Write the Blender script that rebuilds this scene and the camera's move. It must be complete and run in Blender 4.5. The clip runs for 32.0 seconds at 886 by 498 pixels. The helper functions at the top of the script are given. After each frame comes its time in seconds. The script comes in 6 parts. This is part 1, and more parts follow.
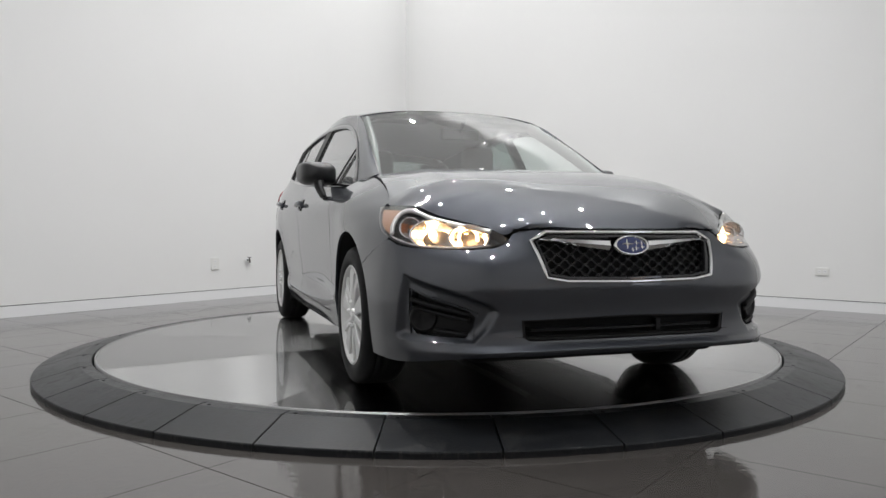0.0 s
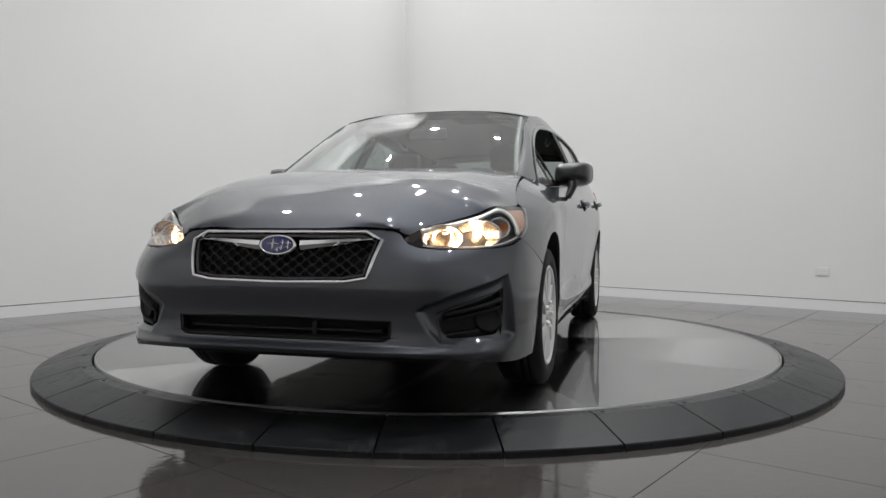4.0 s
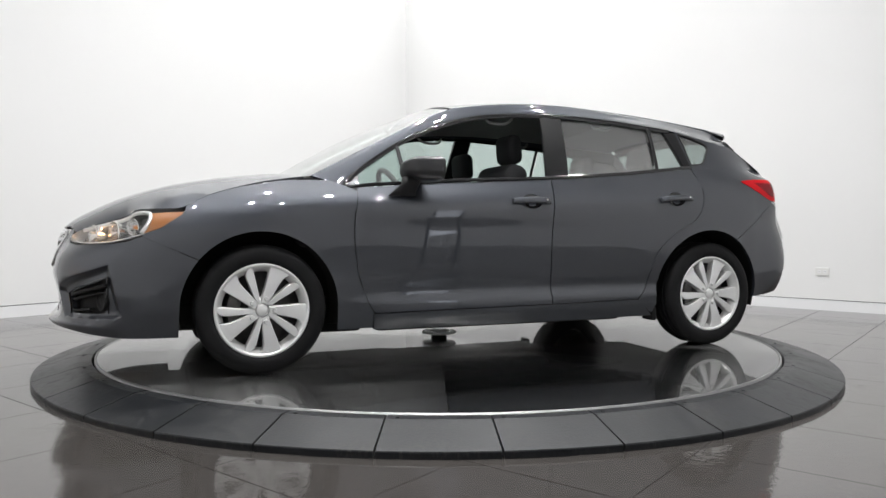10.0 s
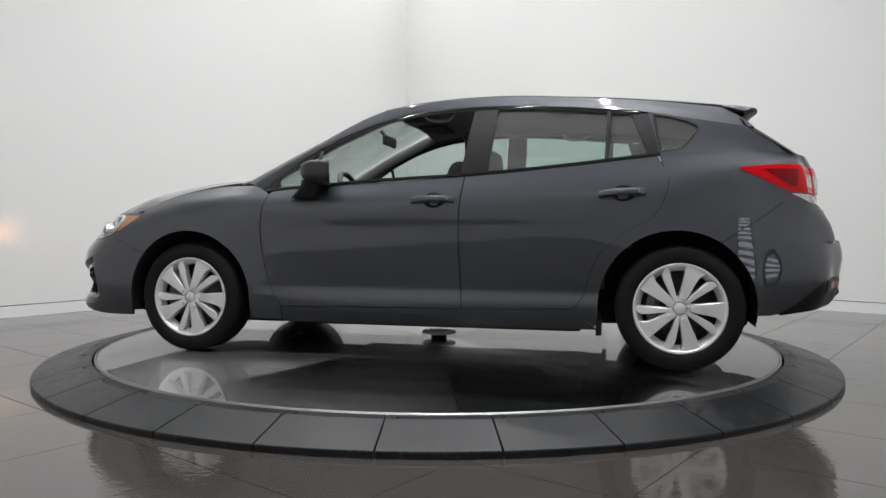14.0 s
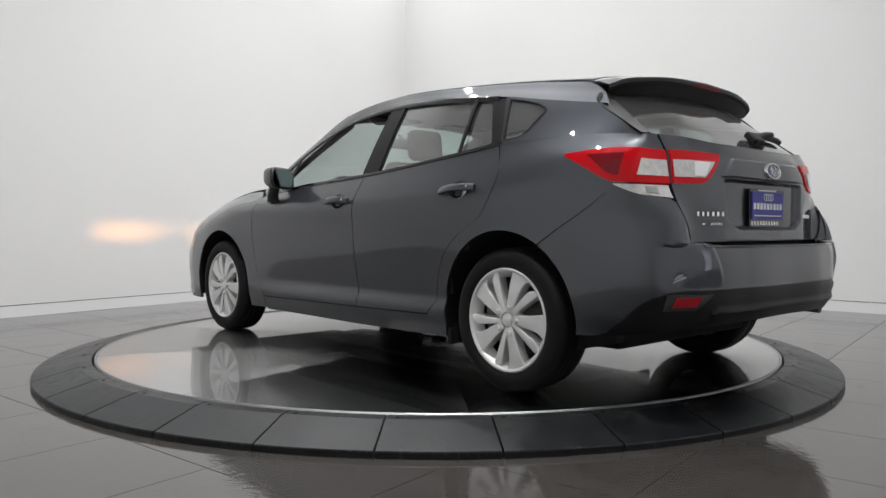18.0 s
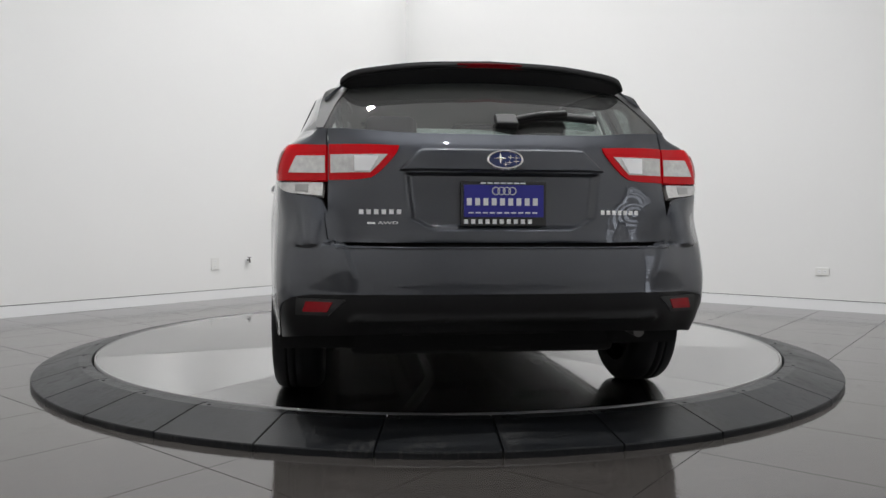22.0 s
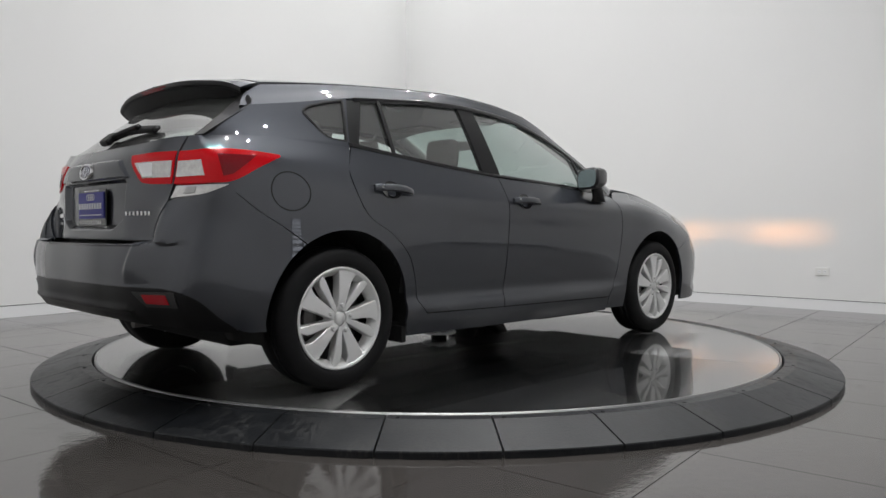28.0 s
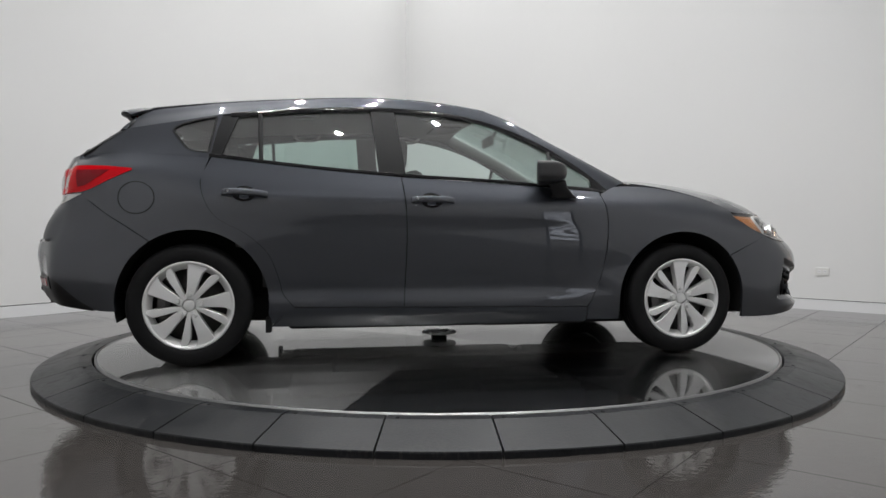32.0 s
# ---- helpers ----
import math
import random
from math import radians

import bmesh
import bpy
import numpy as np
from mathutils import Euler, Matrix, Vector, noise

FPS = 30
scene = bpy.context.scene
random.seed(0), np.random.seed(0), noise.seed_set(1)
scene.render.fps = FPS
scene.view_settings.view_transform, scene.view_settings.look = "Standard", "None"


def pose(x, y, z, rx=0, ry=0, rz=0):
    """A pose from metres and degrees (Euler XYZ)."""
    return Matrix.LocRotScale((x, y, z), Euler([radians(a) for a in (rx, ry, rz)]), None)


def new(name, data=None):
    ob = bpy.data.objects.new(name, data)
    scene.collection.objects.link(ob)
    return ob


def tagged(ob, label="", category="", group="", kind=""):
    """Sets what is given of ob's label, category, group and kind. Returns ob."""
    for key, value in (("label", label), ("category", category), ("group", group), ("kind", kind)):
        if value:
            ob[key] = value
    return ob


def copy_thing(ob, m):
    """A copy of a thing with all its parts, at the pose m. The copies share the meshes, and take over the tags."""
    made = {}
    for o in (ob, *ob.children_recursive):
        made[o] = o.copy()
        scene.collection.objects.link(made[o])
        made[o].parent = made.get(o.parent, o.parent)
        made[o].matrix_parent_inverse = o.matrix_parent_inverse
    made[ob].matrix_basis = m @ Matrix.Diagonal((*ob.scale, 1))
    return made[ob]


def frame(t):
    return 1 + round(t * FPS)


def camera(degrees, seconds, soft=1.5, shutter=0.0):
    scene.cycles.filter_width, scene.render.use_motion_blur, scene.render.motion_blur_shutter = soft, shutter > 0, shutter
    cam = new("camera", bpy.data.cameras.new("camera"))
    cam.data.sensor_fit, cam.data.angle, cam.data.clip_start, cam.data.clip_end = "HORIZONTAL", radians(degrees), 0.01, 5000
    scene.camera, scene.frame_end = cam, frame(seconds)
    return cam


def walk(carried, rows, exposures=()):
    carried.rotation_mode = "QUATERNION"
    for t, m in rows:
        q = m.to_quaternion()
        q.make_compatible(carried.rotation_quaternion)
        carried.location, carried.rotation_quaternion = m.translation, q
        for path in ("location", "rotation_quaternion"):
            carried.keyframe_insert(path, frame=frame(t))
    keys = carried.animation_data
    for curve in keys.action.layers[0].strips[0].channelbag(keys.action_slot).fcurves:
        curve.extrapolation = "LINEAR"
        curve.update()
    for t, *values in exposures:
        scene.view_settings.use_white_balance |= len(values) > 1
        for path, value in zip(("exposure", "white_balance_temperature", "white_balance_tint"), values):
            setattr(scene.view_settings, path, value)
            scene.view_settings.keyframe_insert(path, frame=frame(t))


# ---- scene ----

# ---------------------------------------------------------------- camera
cam = camera(60.95, 32.0)
EYE = pose(0.0, -4.855, 0.702, 88.458, 0, -0.30) @ pose(0, 0, 0, 0, 0, 0.10)
STOPS = [(0, -0.61), (0.5, -0.65), (1, -0.78), (2, -0.88), (3, -0.88), (4.2, -0.78), (5.5, -0.61), (7, -0.55), (8.5, -0.51), (9, -0.41), (9.5, -0.33), (10, -0.15),
         (10.6, -0.19), (11, -0.45), (11.5, -0.71), (12, -0.83), (12.6, -0.73), (13, -0.63), (14, -0.56), (17, -0.55), (25, -0.57), (27, -0.66), (29, -0.72), (29.6, -0.62), (30, -0.57), (30.5, -0.78), (31, -0.90), (32, -0.75)]
walk(cam, [(0, EYE), (32, EYE)], STOPS)

# turntable: degrees of the car's heading, turning clockwise seen from above
START, RATE = -71.45, -8.7134
OFF_X, OFF_Y = -0.087, 0.023
FLOOR = -0.082
CEIL = 6.0

# ---------------------------------------------------------------- light
world = bpy.data.worlds.new("world")
scene.world = world
world.use_nodes = True
world.node_tree.nodes["Background"].inputs[0].default_value = (0.8, 0.85, 0.9, 1)
world.node_tree.nodes["Background"].inputs[1].default_value = 0.05
LAMP_W = 56.0


# ---------------------------------------------------------------- materials
def rgb(h):
    return (*h, 1.0) if len(h) == 3 else h


def mat(name, color, rough=0.5, metal=0.0, grain=0.0, scale=40.0, bump=0.0, coat=0.0, wear=0.0, wear_scale=3.0,
        emit=None, power=0.0, trans=0.0, ior=1.45, alpha=1.0, spec=0.5):
    m = bpy.data.materials.new(name)
    m.use_nodes = True
    nt = m.node_tree
    b = nt.nodes["Principled BSDF"]
    b.inputs["Base Color"].default_value = rgb(color)
    b.inputs["Roughness"].default_value = rough
    b.inputs["Metallic"].default_value = metal
    b.inputs["Coat Weight"].default_value = coat
    b.inputs["Coat Roughness"].default_value = 0.025
    b.inputs["IOR"].default_value = ior
    b.inputs["Transmission Weight"].default_value = trans
    b.inputs["Alpha"].default_value = alpha
    b.inputs["Specular IOR Level"].default_value = spec
    if emit:
        b.inputs["Emission Color"].default_value = rgb(emit)
        b.inputs["Emission Strength"].default_value = power
    if grain or bump or wear:
        tc = nt.nodes.new("ShaderNodeTexCoord")
        n1 = nt.nodes.new("ShaderNodeTexNoise")
        n1.inputs["Scale"].default_value = scale
        n1.inputs["Detail"].default_value = 4
        oi = nt.nodes.new("ShaderNodeObjectInfo")
        far = nt.nodes.new("ShaderNodeVectorMath")
        far.operation = "MULTIPLY_ADD"
        far.inputs[1].default_value = (31.0, 47.0, 13.0)
        nt.links.new(oi.outputs["Random"], far.inputs[0])
        nt.links.new(tc.outputs["Object"], far.inputs[2])
        nt.links.new(far.outputs[0], n1.inputs["Vector"])
        n2 = nt.nodes.new("ShaderNodeTexNoise")
        n2.inputs["Scale"].default_value = wear_scale
        n2.inputs["Detail"].default_value = 6
        nt.links.new(far.outputs[0], n2.inputs["Vector"])
        mix = nt.nodes.new("ShaderNodeMath")
        mix.operation = "MULTIPLY_ADD"
        mix.inputs[1].default_value = grain
        mix.inputs[2].default_value = 1.0 - 0.5 * grain - 0.5 * wear
        nt.links.new(n1.outputs[0], mix.inputs[0])
        mix2 = nt.nodes.new("ShaderNodeMath")
        mix2.operation = "MULTIPLY_ADD"
        mix2.inputs[1].default_value = wear
        nt.links.new(n2.outputs[0], mix2.inputs[0])
        nt.links.new(mix.outputs[0], mix2.inputs[2])
        hs = nt.nodes.new("ShaderNodeHueSaturation")
        hs.inputs["Color"].default_value = rgb(color)
        nt.links.new(mix2.outputs[0], hs.inputs["Value"])
        nt.links.new(hs.outputs[0], b.inputs["Base Color"])
        r = nt.nodes.new("ShaderNodeMath")
        r.operation = "MULTIPLY_ADD"
        r.inputs[1].default_value = -rough * wear
        r.inputs[2].default_value = rough * (1 + 0.5 * wear)
        nt.links.new(n2.outputs[0], r.inputs[0])
        nt.links.new(r.outputs[0], b.inputs["Roughness"])
        if bump:
            bp = nt.nodes.new("ShaderNodeBump")
            bp.inputs["Strength"].default_value = bump
            bp.inputs["Distance"].default_value = 0.002
            nt.links.new(n1.outputs[0], bp.inputs["Height"])
            nt.links.new(bp.outputs[0], b.inputs["Normal"])
    return m


def smears(m, color, gloss, scale, stretch, low, high, amount):
    """Dried marks with uneven outlines: another colour and gloss where two noises are both high."""
    nt = m.node_tree
    b = nt.nodes["Principled BSDF"]
    tc, oi = nt.nodes.new("ShaderNodeTexCoord"), nt.nodes.new("ShaderNodeObjectInfo")
    far = nt.nodes.new("ShaderNodeVectorMath")
    far.operation = "MULTIPLY_ADD"
    far.inputs[1].default_value = (17.0, 29.0, 5.0)
    nt.links.new(oi.outputs["Random"], far.inputs[0])
    nt.links.new(tc.outputs["Object"], far.inputs[2])
    masks = []
    for sc, st, lo, hi in ((scale, stretch, low, high), (scale * 0.22, (1, 1, 1), 0.45, 0.62)):
        mp = nt.nodes.new("ShaderNodeMapping")
        mp.inputs["Scale"].default_value = st
        nz = nt.nodes.new("ShaderNodeTexNoise")
        nz.inputs["Scale"].default_value = sc
        nz.inputs["Detail"].default_value = 8
        nz.inputs["Roughness"].default_value = 0.65
        mr = nt.nodes.new("ShaderNodeMapRange")
        mr.inputs["From Min"].default_value, mr.inputs["From Max"].default_value = lo, hi
        nt.links.new(far.outputs[0], mp.inputs["Vector"])
        nt.links.new(mp.outputs[0], nz.inputs["Vector"])
        nt.links.new(nz.outputs[0], mr.inputs["Value"])
        masks.append(mr)
    mu = nt.nodes.new("ShaderNodeMath")
    mu.operation = "MULTIPLY"
    nt.links.new(masks[0].outputs[0], mu.inputs[0])
    nt.links.new(masks[1].outputs[0], mu.inputs[1])
    am = nt.nodes.new("ShaderNodeMath")
    am.operation = "MULTIPLY"
    am.inputs[1].default_value = amount
    nt.links.new(mu.outputs[0], am.inputs[0])
    mx = nt.nodes.new("ShaderNodeMix")
    mx.data_type = "RGBA"
    mx.inputs[7].default_value = rgb(color)
    nt.links.new(am.outputs[0], mx.inputs[0])
    nt.links.new(b.inputs["Base Color"].links[0].from_socket, mx.inputs[6])
    nt.links.new(mx.outputs[2], b.inputs["Base Color"])
    mr = nt.nodes.new("ShaderNodeMix")
    mr.inputs[3].default_value = gloss
    nt.links.new(mu.outputs[0], mr.inputs[0])
    nt.links.new(b.inputs["Roughness"].links[0].from_socket, mr.inputs[2])
    nt.links.new(mr.outputs[0], b.inputs["Roughness"])


M_wall = mat("wall_paint", (0.765, 0.765, 0.757), 0.6, grain=0.03, scale=120, bump=0.05, wear=0.05, wear_scale=0.7)
M_dim = mat("back_wall_paint", (0.76, 0.76, 0.765), 0.6, grain=0.05, scale=60, wear=0.1, wear_scale=0.8)
M_ceil = mat("ceiling_paint", (0.60, 0.60, 0.605), 0.8, grain=0.04, scale=60)
M_base = mat("baseboard_paint", (0.78, 0.785, 0.79), 0.4, grain=0.02, scale=50)
M_groove = mat("shadow_gap", (0.02, 0.02, 0.02), 0.9)
M_tile = mat("porcelain_tile", (0.047, 0.043, 0.040), 0.07, grain=0.2, scale=34, bump=0.22, wear=0.3, wear_scale=2.2, ior=1.7)
M_grout = mat("grout", (0.05, 0.047, 0.045), 0.9, grain=0.2)
M_ramp = mat("rubber_ramp", (0.008, 0.009, 0.0105), 0.36, grain=0.3, scale=90, bump=0.25, wear=0.35, wear_scale=5, spec=0.31)
smears(M_ramp, (0.045, 0.0445, 0.043), 0.62, 30.0, (2.6, 0.8, 1), 0.47, 0.64, 0.8)
smears(M_tile, (0.060, 0.055, 0.051), 0.18, 9.0, (1, 1, 1), 0.50, 0.62, 0.4)
M_plate = mat("brushed_plate", (0.20, 0.20, 0.198), 0.25, metal=1.0, grain=0.08, scale=60, coat=0.7, wear=0.25, wear_scale=2.5)
_n = M_plate.node_tree
_b = _n.nodes["Principled BSDF"]
_b.inputs["Anisotropic"].default_value = 0.97
_v = _n.nodes.new("ShaderNodeVectorTransform")
_v.vector_type, _v.convert_from, _v.convert_to = "VECTOR", "OBJECT", "WORLD"
_v.inputs[0].default_value = (0.45, 0.893, 0)
_n.links.new(_v.outputs[0], _b.inputs["Tangent"])
M_steel = mat("trim_steel", (0.30, 0.30, 0.30), 0.38, metal=1.0)
M_paint = mat("metallic_grey_paint", (0.033, 0.037, 0.046), 0.45, metal=0.60, grain=0.12, scale=900, coat=1.0)
M_paint.node_tree.nodes["Principled BSDF"].inputs["Coat IOR"].default_value = 1.66
M_paint.node_tree.nodes["Principled BSDF"].inputs["Coat Roughness"].default_value = 0.02
M_black = mat("black_plastic", (0.009, 0.009, 0.0095), 0.5, grain=0.2, scale=300, bump=0.1, spec=0.3)
M_gloss = mat("gloss_black", (0.008, 0.008, 0.009), 0.1, coat=0.6)
# near black: shade beneath the car and in its hollows is in the colour
M_under_shade = mat("underbody", (0.006, 0.006, 0.006), 0.9)
M_rubber = mat("tyre_rubber", (0.008, 0.008, 0.0085), 0.6, grain=0.3, scale=80, bump=0.15, wear=0.3, wear_scale=12, spec=0.22)
M_alloy = mat("silver_wheel_paint", (0.74, 0.74, 0.73), 0.40, metal=0.45, grain=0.06, scale=300, coat=0.15, wear=0.08, wear_scale=20)
M_dark = mat("brake_iron", (0.13, 0.125, 0.12), 0.6, metal=0.6, wear=0.5, wear_scale=20)
M_chrome = mat("chrome", (0.82, 0.82, 0.82), 0.08, metal=1.0)


def thin_glass(name, tint, gloss, veil=0.0):
    """A pane: lets light through with its tint and mirrors by Fresnel. The last argument mixes in grey for reflected
    haze.
    """
    m = bpy.data.materials.new(name)
    m.use_nodes = True
    nt = m.node_tree
    out = nt.nodes["Material Output"]
    nt.nodes.remove(nt.nodes["Principled BSDF"])
    t, g, mix, fr, pw, k = (nt.nodes.new("ShaderNode" + x) for x in ("BsdfTransparent", "BsdfGlossy", "MixShader", "LayerWeight", "Math", "Math"))
    t.inputs[0].default_value = rgb(tint)
    g.inputs["Roughness"].default_value = 0.015
    fr.inputs[0].default_value = 0.5
    pw.operation, k.operation = "POWER", "MULTIPLY_ADD"
    pw.inputs[1].default_value = 3.4
    k.inputs[1].default_value = 0.9
    k.inputs[2].default_value = gloss
    k.use_clamp = True
    nt.links.new(fr.outputs["Facing"], pw.inputs[0])
    nt.links.new(pw.outputs[0], k.inputs[0])
    nt.links.new(k.outputs[0], mix.inputs[0])
    nt.links.new(t.outputs[0], mix.inputs[1])
    nt.links.new(g.outputs[0], mix.inputs[2])
    nt.links.new(mix.outputs[0], out.inputs[0])
    # pale reflection of the room put into the pane as diffuse grey
    if veil:
        d, film = nt.nodes.new("ShaderNodeBsdfDiffuse"), nt.nodes.new("ShaderNodeMixShader")
        d.inputs[0].default_value = (0.5, 0.5, 0.49, 1)
        film.inputs[0].default_value = veil
        nt.links.new(mix.outputs[0], film.inputs[1])
        nt.links.new(d.outputs[0], film.inputs[2])
        nt.links.new(film.outputs[0], out.inputs[0])
    return m


M_glass = thin_glass("window_glass", (0.84, 1.0, 0.95), 0.30, 0.10)
M_screen = thin_glass("windscreen_glass", (0.76, 0.88, 0.84), 0.24, 0.09)
M_tail = thin_glass("veiled_rear_glass", (0.50, 0.56, 0.54), 0.20, 0.06)
M_lens = thin_glass("clear_lens", (0.96, 0.96, 0.96), 0.05)
M_red = mat("red_lens", (0.34, 0.001, 0.004), 0.10, coat=0.25, grain=0.5, scale=420, bump=0.35, emit=(1.0, 0.004, 0.012), power=0.16, spec=0.15)
M_reflect = mat("reflector_red", (0.30, 0.004, 0.010), 0.2, coat=0.4, grain=0.4, scale=300, bump=0.3, spec=0.2)
M_darkred = mat("dark_red_lens", (0.16, 0.002, 0.006), 0.15, coat=0.3, grain=0.5, scale=300, bump=0.3, spec=0.2)
M_clear = mat("faceted_clear_lens", (0.60, 0.59, 0.57), 0.2, metal=0.3, coat=0.8, grain=0.6, scale=55, bump=1.0)
M_amber = mat("amber_lens", (0.30, 0.125, 0.045), 0.15, coat=0.7, grain=0.2, scale=400)
M_bulb = mat("lit_bulb", (1, 0.8, 0.5), 0.5, emit=(1.0, 0.56, 0.26), power=38.0)
M_beam = mat("beam_filament", (1, 0.8, 0.5), 0.5, emit=(1.0, 0.42, 0.13), power=420000.0)
M_cloth = mat("black_cloth", (0.022, 0.022, 0.024), 0.9, grain=0.3, scale=400, bump=0.3)
M_valance = mat("black_bumper_plastic", (0.006, 0.006, 0.0064), 0.36, grain=0.15, scale=300, bump=0.05, spec=0.3)
M_pillar = mat("satin_black_pillar_film", (0.008, 0.008, 0.0085), 0.4, grain=0.1, scale=300, spec=0.25)
M_satin = mat("satin_silver_trim", (0.62, 0.62, 0.61), 0.32, metal=0.7, grain=0.05, scale=200)
M_liner = mat("grey_headliner_fabric", (0.26, 0.26, 0.25), 0.9, grain=0.15, scale=300, bump=0.2)
M_silver = mat("lamp_housing_grey", (0.22, 0.22, 0.22), 0.25, metal=0.6, grain=0.3, scale=60, bump=0.5)
M_bowl = mat("faceted_reflector", (0.86, 0.85, 0.83), 0.2, metal=0.95, grain=0.3, scale=45, bump=1.0)
M_turn = mat("lit_amber_bulb", (0.6, 0.2, 0.03), 0.3, emit=(1.0, 0.22, 0.02), power=0.1)
M_trim = mat("grey_interior_plastic", (0.28, 0.28, 0.27), 0.6, grain=0.1, scale=200)
M_dash = mat("dashboard_plastic", (0.02, 0.02, 0.021), 0.55, grain=0.2, scale=250, bump=0.2)
M_blue = mat("plate_blue", (0.03, 0.03, 0.28), 0.4, grain=0.05)
M_white = mat("white_print", (0.8, 0.8, 0.8), 0.5)
M_emb = mat("emblem_blue", (0.01, 0.02, 0.1), 0.15, coat=1.0)
M_lamp = mat("lamp_diffuser", (1, 1, 1), 0.5, emit=(1.0, 0.98, 0.95), power=8.0)
M_outlet = mat("outlet_plastic", (0.72, 0.72, 0.7), 0.35)


# ---------------------------------------------------------------- mesh tools
def mesh_of(name, verts, faces, smooth=True):
    me = bpy.data.meshes.new(name)
    me.from_pydata([tuple(map(float, v)) for v in verts], [], faces)
    if smooth:
        me.polygons.foreach_set("use_smooth", [True] * len(me.polygons))
    me.update()
    return me


def put(name, me, material, parent=None, label=""):
    ob = new(name, me)
    me.materials.clear()
    me.materials.append(material)
    if parent:
        ob.parent = parent
    if label:
        ob["label"] = label
    return ob


def from_bm(name, bm, material, parent=None, label="", smooth=False):
    me = bpy.data.meshes.new(name)
    bm.normal_update()
    bm.to_mesh(me)
    bm.free()
    if smooth:
        me.polygons.foreach_set("use_smooth", [True] * len(me.polygons))
    return put(name, me, material, parent, label)


def part(name, bm, material, parent, label="", smooth=False):
    return from_bm(name, bm, material, parent, label, smooth)


def box(bm, lo, hi, bevel=0.0, m=None):
    c = [(a + b) / 2 for a, b in zip(lo, hi)]
    d = [abs(b - a) for a, b in zip(lo, hi)]
    mm = Matrix.Translation(c) @ Matrix.Diagonal((*d, 1))
    if m:
        mm = m @ mm
    r = bmesh.ops.create_cube(bm, size=1, matrix=mm)
    if bevel:
        es = list({e for v in r["verts"] for e in v.link_edges})
        bmesh.ops.bevel(bm, geom=es, offset=bevel, segments=3, profile=0.5, affect="EDGES")
    return bm


def tube(bm, a, b, r, n=12, r2=None):
    a, b = Vector(a), Vector(b)
    d = b - a
    q = d.to_track_quat("Z", "Y").to_matrix().to_4x4()
    bmesh.ops.create_cone(bm, cap_ends=True, segments=n, radius1=r, radius2=r if r2 is None else r2, depth=d.length,
                          matrix=Matrix.Translation((a + b) / 2) @ q)
    return bm


def cr(points, n):
    """Smooth curve through points (any dimension), n + 1 samples even in length."""
    p = np.array(points, float)
    if len(p) == 2:
        return p[0] + (p[1] - p[0]) * np.linspace(0, 1, n + 1)[:, None]
    d = np.maximum(np.linalg.norm(np.diff(p, axis=0), axis=1), 1e-9)
    t = np.concatenate([[0], np.cumsum(d ** 0.6)])
    fine = np.linspace(0, t[-1], max(120, 4 * n))
    q = np.stack([curve1(t, p[:, k], fine) for k in range(p.shape[1])], 1)
    L = np.concatenate([[0], np.cumsum(np.linalg.norm(np.diff(q, axis=0), axis=1))])
    s = np.linspace(0, L[-1], n + 1)
    return np.stack([np.interp(s, L, q[:, k]) for k in range(p.shape[1])], 1)


def slopes(t, y):
    """Gentle (limited) slopes at the knots."""
    h = np.diff(t)
    d = np.diff(y) / h
    m = np.empty_like(y)
    m[0], m[-1] = d[0], d[-1]
    w = (h[1:] * d[:-1] + h[:-1] * d[1:]) / (h[1:] + h[:-1])
    lim = 2.5 * np.minimum(abs(d[:-1]), abs(d[1:])) + 0.15 * np.maximum(abs(d[:-1]), abs(d[1:]))
    m[1:-1] = np.sign(w) * np.minimum(abs(w), lim)
    return m


def curve1(t, y, x):
    t, y, x = np.asarray(t, float), np.asarray(y, float), np.asarray(x, float)
    m = slopes(t, y)
    i = np.clip(np.searchsorted(t, x, side="right") - 1, 0, len(t) - 2)
    h = t[i + 1] - t[i]
    u = (x - t[i]) / h
    o0, o1 = u < 0, u > 1
    uc = np.clip(u, 0, 1)
    v = ((1 + 2 * uc) * (1 - uc) ** 2 * y[i] + uc * (1 - uc) ** 2 * h * m[i] + uc * uc * (3 - 2 * uc) * y[i + 1] + uc * uc * (uc - 1) * h * m[i + 1])
    v = np.where(o0, y[0] + (x - t[0]) * m[0], v)
    return np.where(o1, y[-1] + (x - t[-1]) * m[-1], v)


def coons(top, bot, left=None, right=None, na=24, nb=12):
    """A patch between four chains: top and bot run along, left and right from top to bot."""
    T, B = cr(top, na), cr(bot, na)
    Lf = cr(left, nb) if left is not None else cr([T[0], B[0]], nb)
    R = cr(right, nb) if right is not None else cr([T[-1], B[-1]], nb)
    a = np.linspace(0, 1, na + 1)[None, :, None]
    b = np.linspace(0, 1, nb + 1)[:, None, None]
    P = ((1 - b) * T[None] + b * B[None] + (1 - a) * Lf[:, None] + a * R[:, None]
         - (1 - a) * (1 - b) * T[0] - a * (1 - b) * T[-1] - (1 - a) * b * B[0] - a * b * B[-1])
    return P


def dense(points, step=0.012):
    """The same chain with points set along its straight runs, so that corners stay sharp."""
    out = []
    for a, b in zip(points[:-1], points[1:]):
        a, b = np.array(a, float), np.array(b, float)
        k = max(1, int(np.linalg.norm(b - a) / step))
        out += [a + (b - a) * i / k for i in range(k)]
    return out + [np.array(points[-1], float)]


def grid_normals(P):
    du, dv = np.gradient(P, axis=1), np.gradient(P, axis=0)
    n = np.cross(du, dv)
    return n / np.maximum(np.linalg.norm(n, axis=2, keepdims=True), 1e-9)


